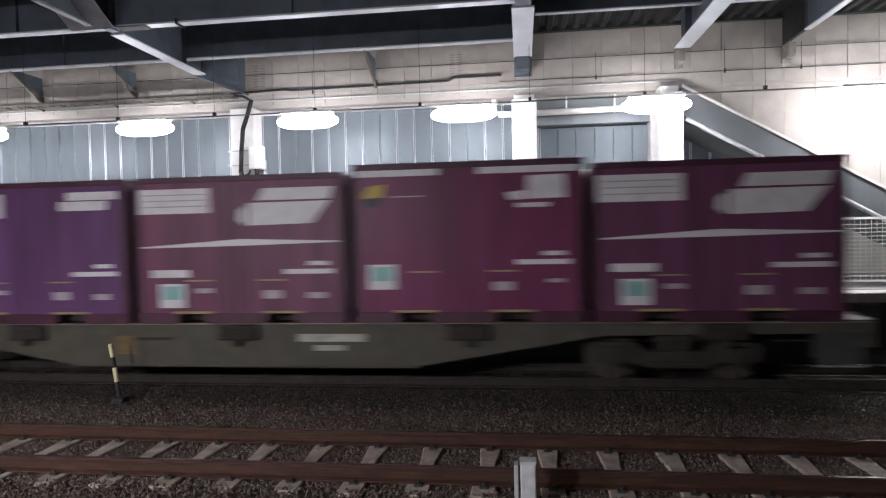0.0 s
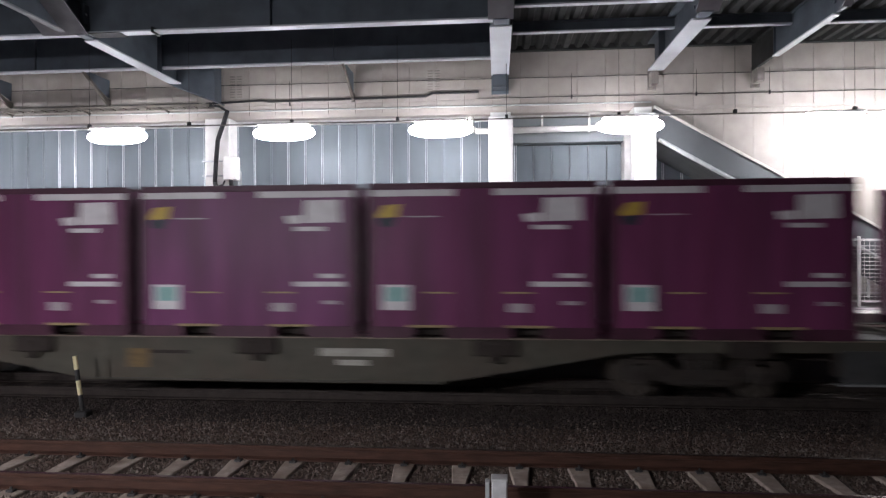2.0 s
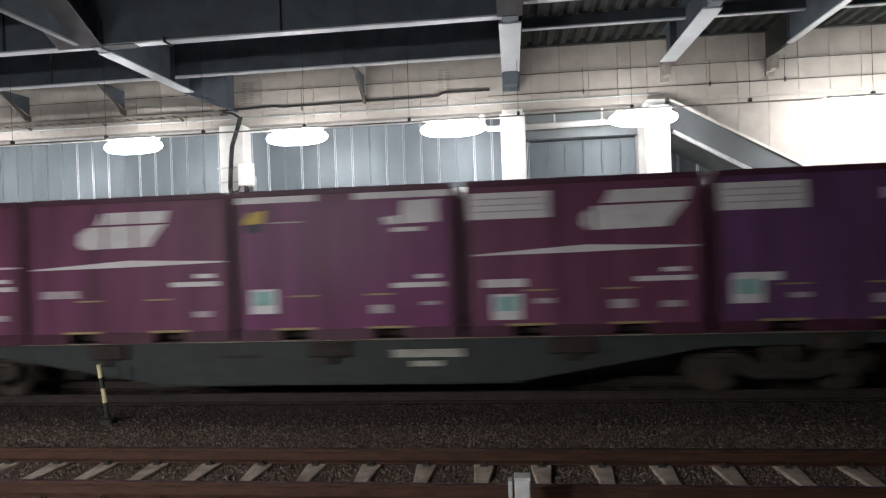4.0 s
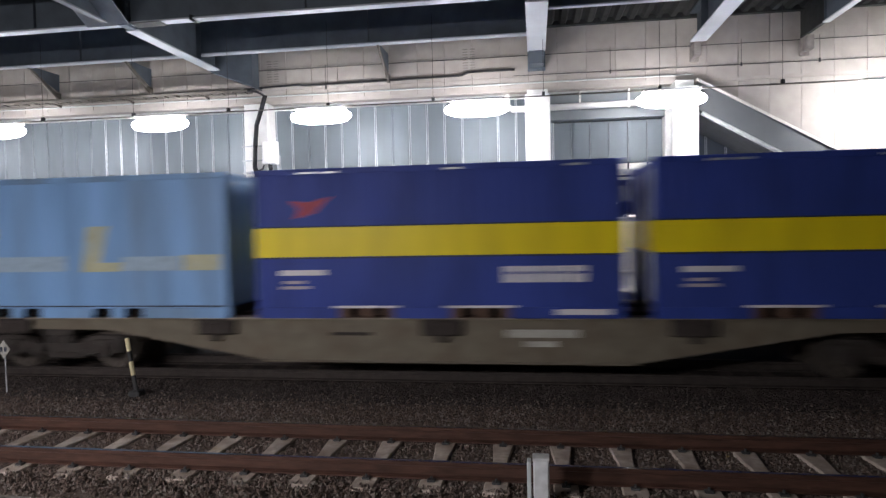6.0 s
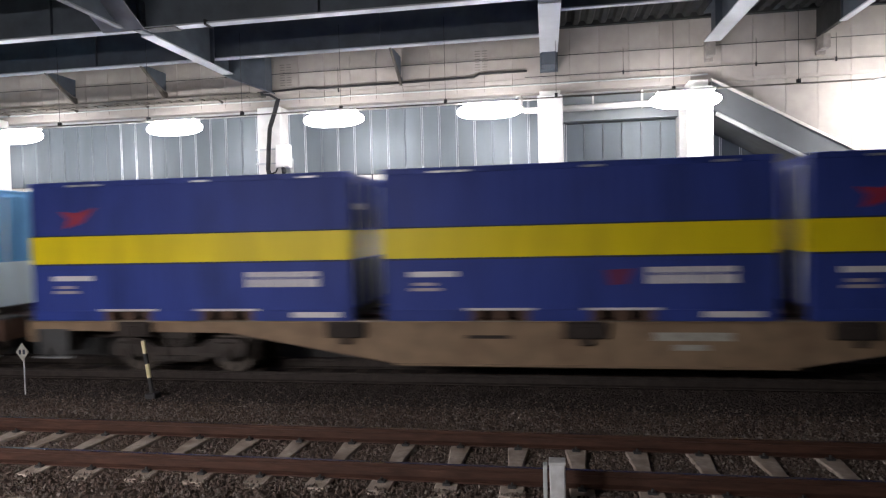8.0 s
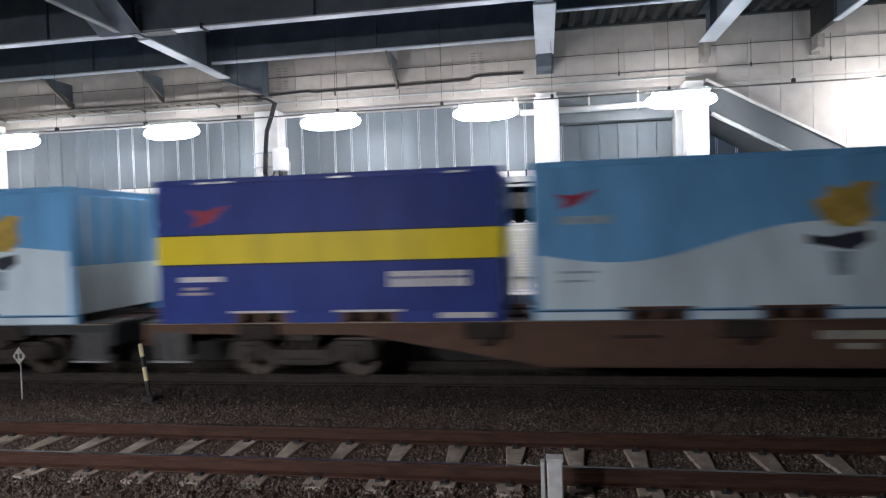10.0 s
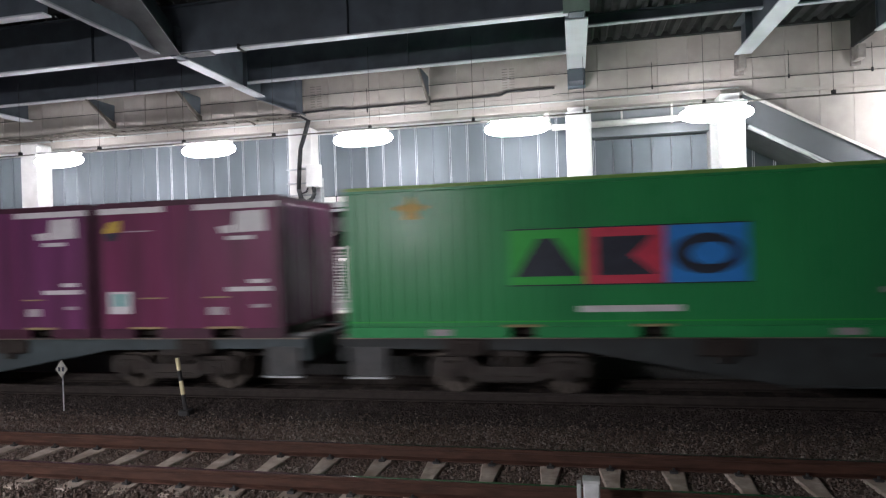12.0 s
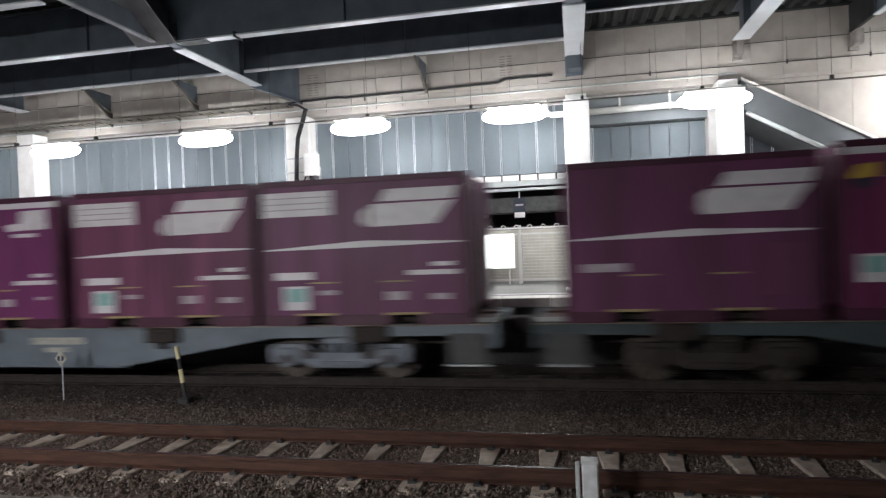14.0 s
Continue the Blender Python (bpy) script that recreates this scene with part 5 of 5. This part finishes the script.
        bogie.location.x = s * 7.22
        for x in (-0.95, 0.95):
            part("axle_cap", rod(B(), (x, -1.0, 0.405), (x, -1.03, 0.405), 0.085, 10), M["underframe"], bogie, "dark axle cap")
        # flat dark plates that draw the shade of recesses in the side frame
        for x in (-0.56, 0.56):
            part("frame_recess", box(B(), x - 0.11, x + 0.11, -0.926, -0.918, 0.40, 0.56), M["underframe"], bogie)
        part("spring_plank", box(B(), -0.36, 0.36, -0.97, -0.93, 0.27, 0.36, 0.015), M[frame_paint], bogie)
        for x in (-0.95, 0.95):
            bm = B()
            rod(bm, (0, -0.8, 0), (0, 0.8, 0), 0.075, 10)
            for sy in (-1, 1):
                rod(bm, (0, sy * 0.505, 0), (0, sy * 0.535, 0), WHEEL_R + 0.028, 28)
                rod(bm, (0, sy * 0.53, 0), (0, sy * 0.63, 0), WHEEL_R, 28)
                for k in range(4):
                    a = k * math.pi / 2
                    rod(bm, (0.22 * math.cos(a), sy * 0.63, 0.22 * math.sin(a)), (0.22 * math.cos(a), sy * 0.642, 0.22 * math.sin(a)), 0.04, 8)
            w = part("wheelset", bm, M["wheel_steel"], bogie, "worn steel wheels on an axle")
            w.location = (x, 0, WHEEL_R)
    return t


# each wagon: front edge of its load, paint, loads as (front edge behind the train's head, kind)
def fives(front, kinds, pitch=3.865):
    return [(front - i * pitch, k) for i, k in enumerate(kinds)]


TRAIN = [
    ("olive", list(zip((-0.165, -4.01, -7.865, -11.74, -15.665), "BABcq"))),
    ("olive", list(zip((-21.05, -24.91, -28.79, -32.70, -36.62), "aaaaa"))),
    ("dark", list(zip((-41.35, -45.20, -49.05, -52.86, -56.63), "cBapp"))),
    ("brown", [(-62.50, "low"), (-69.00, "high"), (-75.58, "letter")]),
    ("tan", [(-83.27, "high"), (-89.78, "low"), (-96.40, "high")]),
    ("rust", [(-103.85, "wave"), (-110.41, "wave"), (-116.93, "high")]),
    ("dark", [(-124.63, "wave"), (-134.48, "green")]),
    ("grey", list(zip((-145.06, -148.92, -152.75, -156.60, -160.53), "aamAn"))),
    ("fresh", list(zip((-165.72, -169.55, -173.53, -177.40, -181.25), "BBaaB"))),
]
HEAD, WAGON_PITCH = 5.04, 20.7
# metres gone by the train at each time: it gathers speed from 10.6 to 12.1 m/s, a little unevenly
TIMES = (0.0, 0.5, 1.0, 1.5, 2.0, 2.5, 5.0, 5.5, 6.0, 6.5, 7.0, 7.5, 10.0, 10.5, 11.0, 11.5, 12.0, 12.5, 13.0, 13.5, 14.0)
WAY = (0.0, 5.317, 10.68, 16.08, 21.55, 26.97, 54.12, 59.79, 65.39, 71.06, 76.72, 82.42, 111.27, 117.10, 123.00, 129.11, 135.04, 140.66, 146.95, 152.98, 159.04)


def gone(t):
    """The train's way at t: a smooth curve through the table."""
    k = max(i for i in range(len(TIMES) - 1) if TIMES[i] <= t or i == 0)
    slope = [(WAY[i + 1] - WAY[i]) / (TIMES[i + 1] - TIMES[i]) for i in range(len(TIMES) - 1)]
    rate = [slope[0]] + [(a + b) / 2 for a, b in zip(slope, slope[1:])] + [slope[-1]]
    h = TIMES[k + 1] - TIMES[k]
    u = (t - TIMES[k]) / h
    return ((1 + 2 * u) * (1 - u) ** 2 * WAY[k] + u * (1 - u) ** 2 * h * rate[k]
            + u * u * (3 - 2 * u) * WAY[k + 1] + u * u * (u - 1) * h * rate[k + 1])


PROTO = {"a": (lambda: small_container("a", 2.5), L12), "q": (lambda: small_container("q", 2.5), L12), "A": (lambda: small_container("a", 2.6), L12), "B": (lambda: small_container("b", 2.5), L12), "n": (lambda: small_container("n", 2.5), L12), "m": (lambda: small_container("m", 2.5), L12), "p": (lambda: small_container("p", 2.5), L12),
         "c": (lambda: small_container("c", 2.5), L12), "low": (lambda: blue_container(False), L20), "high": (lambda: blue_container(True), L20),
         "letter": (letter_container, L20), "wave": (wave_container, L20), "green": (green_container, L31)}
MOVING, WHEELS = [], []


def build_train():
    first, paints = {}, {}
    wagon_label = {"olive": "dusty olive grey container flat wagon on the far track", "dark": "sooty dark grey container flat wagon on the far track",
                   "brown": "brown-grey container flat wagon on the far track", "tan": "pale rust tan container flat wagon on the far track",
                   "rust": "dark rust brown container flat wagon on the far track", "grey": "blue-grey container flat wagon on the far track",
                   "fresh": "newly painted blue-grey container flat wagon with pale bogies"}
    for i, (paint, loads) in enumerate(TRAIN):
        x = HEAD - 9.8 - WAGON_PITCH * i
        at = pose(x, FAR_TRACK, 0.003)
        if paint in paints:
            w = copy_thing(paints[paint], at)
        else:
            w = wagon("wagon_" + paint, wagon_label[paint])
            w.matrix_basis = at
            paints[paint] = w
        MOVING.append((w, x, 0.003))
        WHEELS.extend(o for o in w.children_recursive if o.name.startswith("wheelset"))
        for edge, kind in loads:
            make, length = PROTO[kind]
            x = HEAD + edge - length / 2
            at = pose(x, FAR_TRACK, DECK - 0.008)
            if kind in first:
                c = copy_thing(first[kind], at)
            else:
                c = make()
                c.matrix_basis = at
                first[kind] = c
            MOVING.append((c, x, DECK - 0.008))


def motions():
    times = [i * 0.5 for i in range(29)]
    for ob, x, z in MOVING:
        walk(ob, [(t, pose(x + gone(t), FAR_TRACK, z)) for t in times])
    steps = [i / FPS for i in range(421)]
    turns = [math.degrees(gone(t) / WHEEL_R) for t in steps]
    for w in WHEELS:
        x = w.location.x
        walk(w, [(t, pose(x, 0, WHEEL_R, 0, a, 0)) for t, a in zip(steps, turns)])


near_side()
ground()
track(NEAR_TRACK, "railway track with rusty rails on concrete sleepers in ballast", -17.87, 11, True)
track(FAR_TRACK, "railway track with rails and sleepers darkened for the shade under the train", -19.0, 11, False)
far_platform()
building()
roof()
beyond()
columns()
stairs()
wall_over_stairs()
lamps()
platform_things()
wall_cables()
trackside()
build_train()
ballast_stones()
motions()
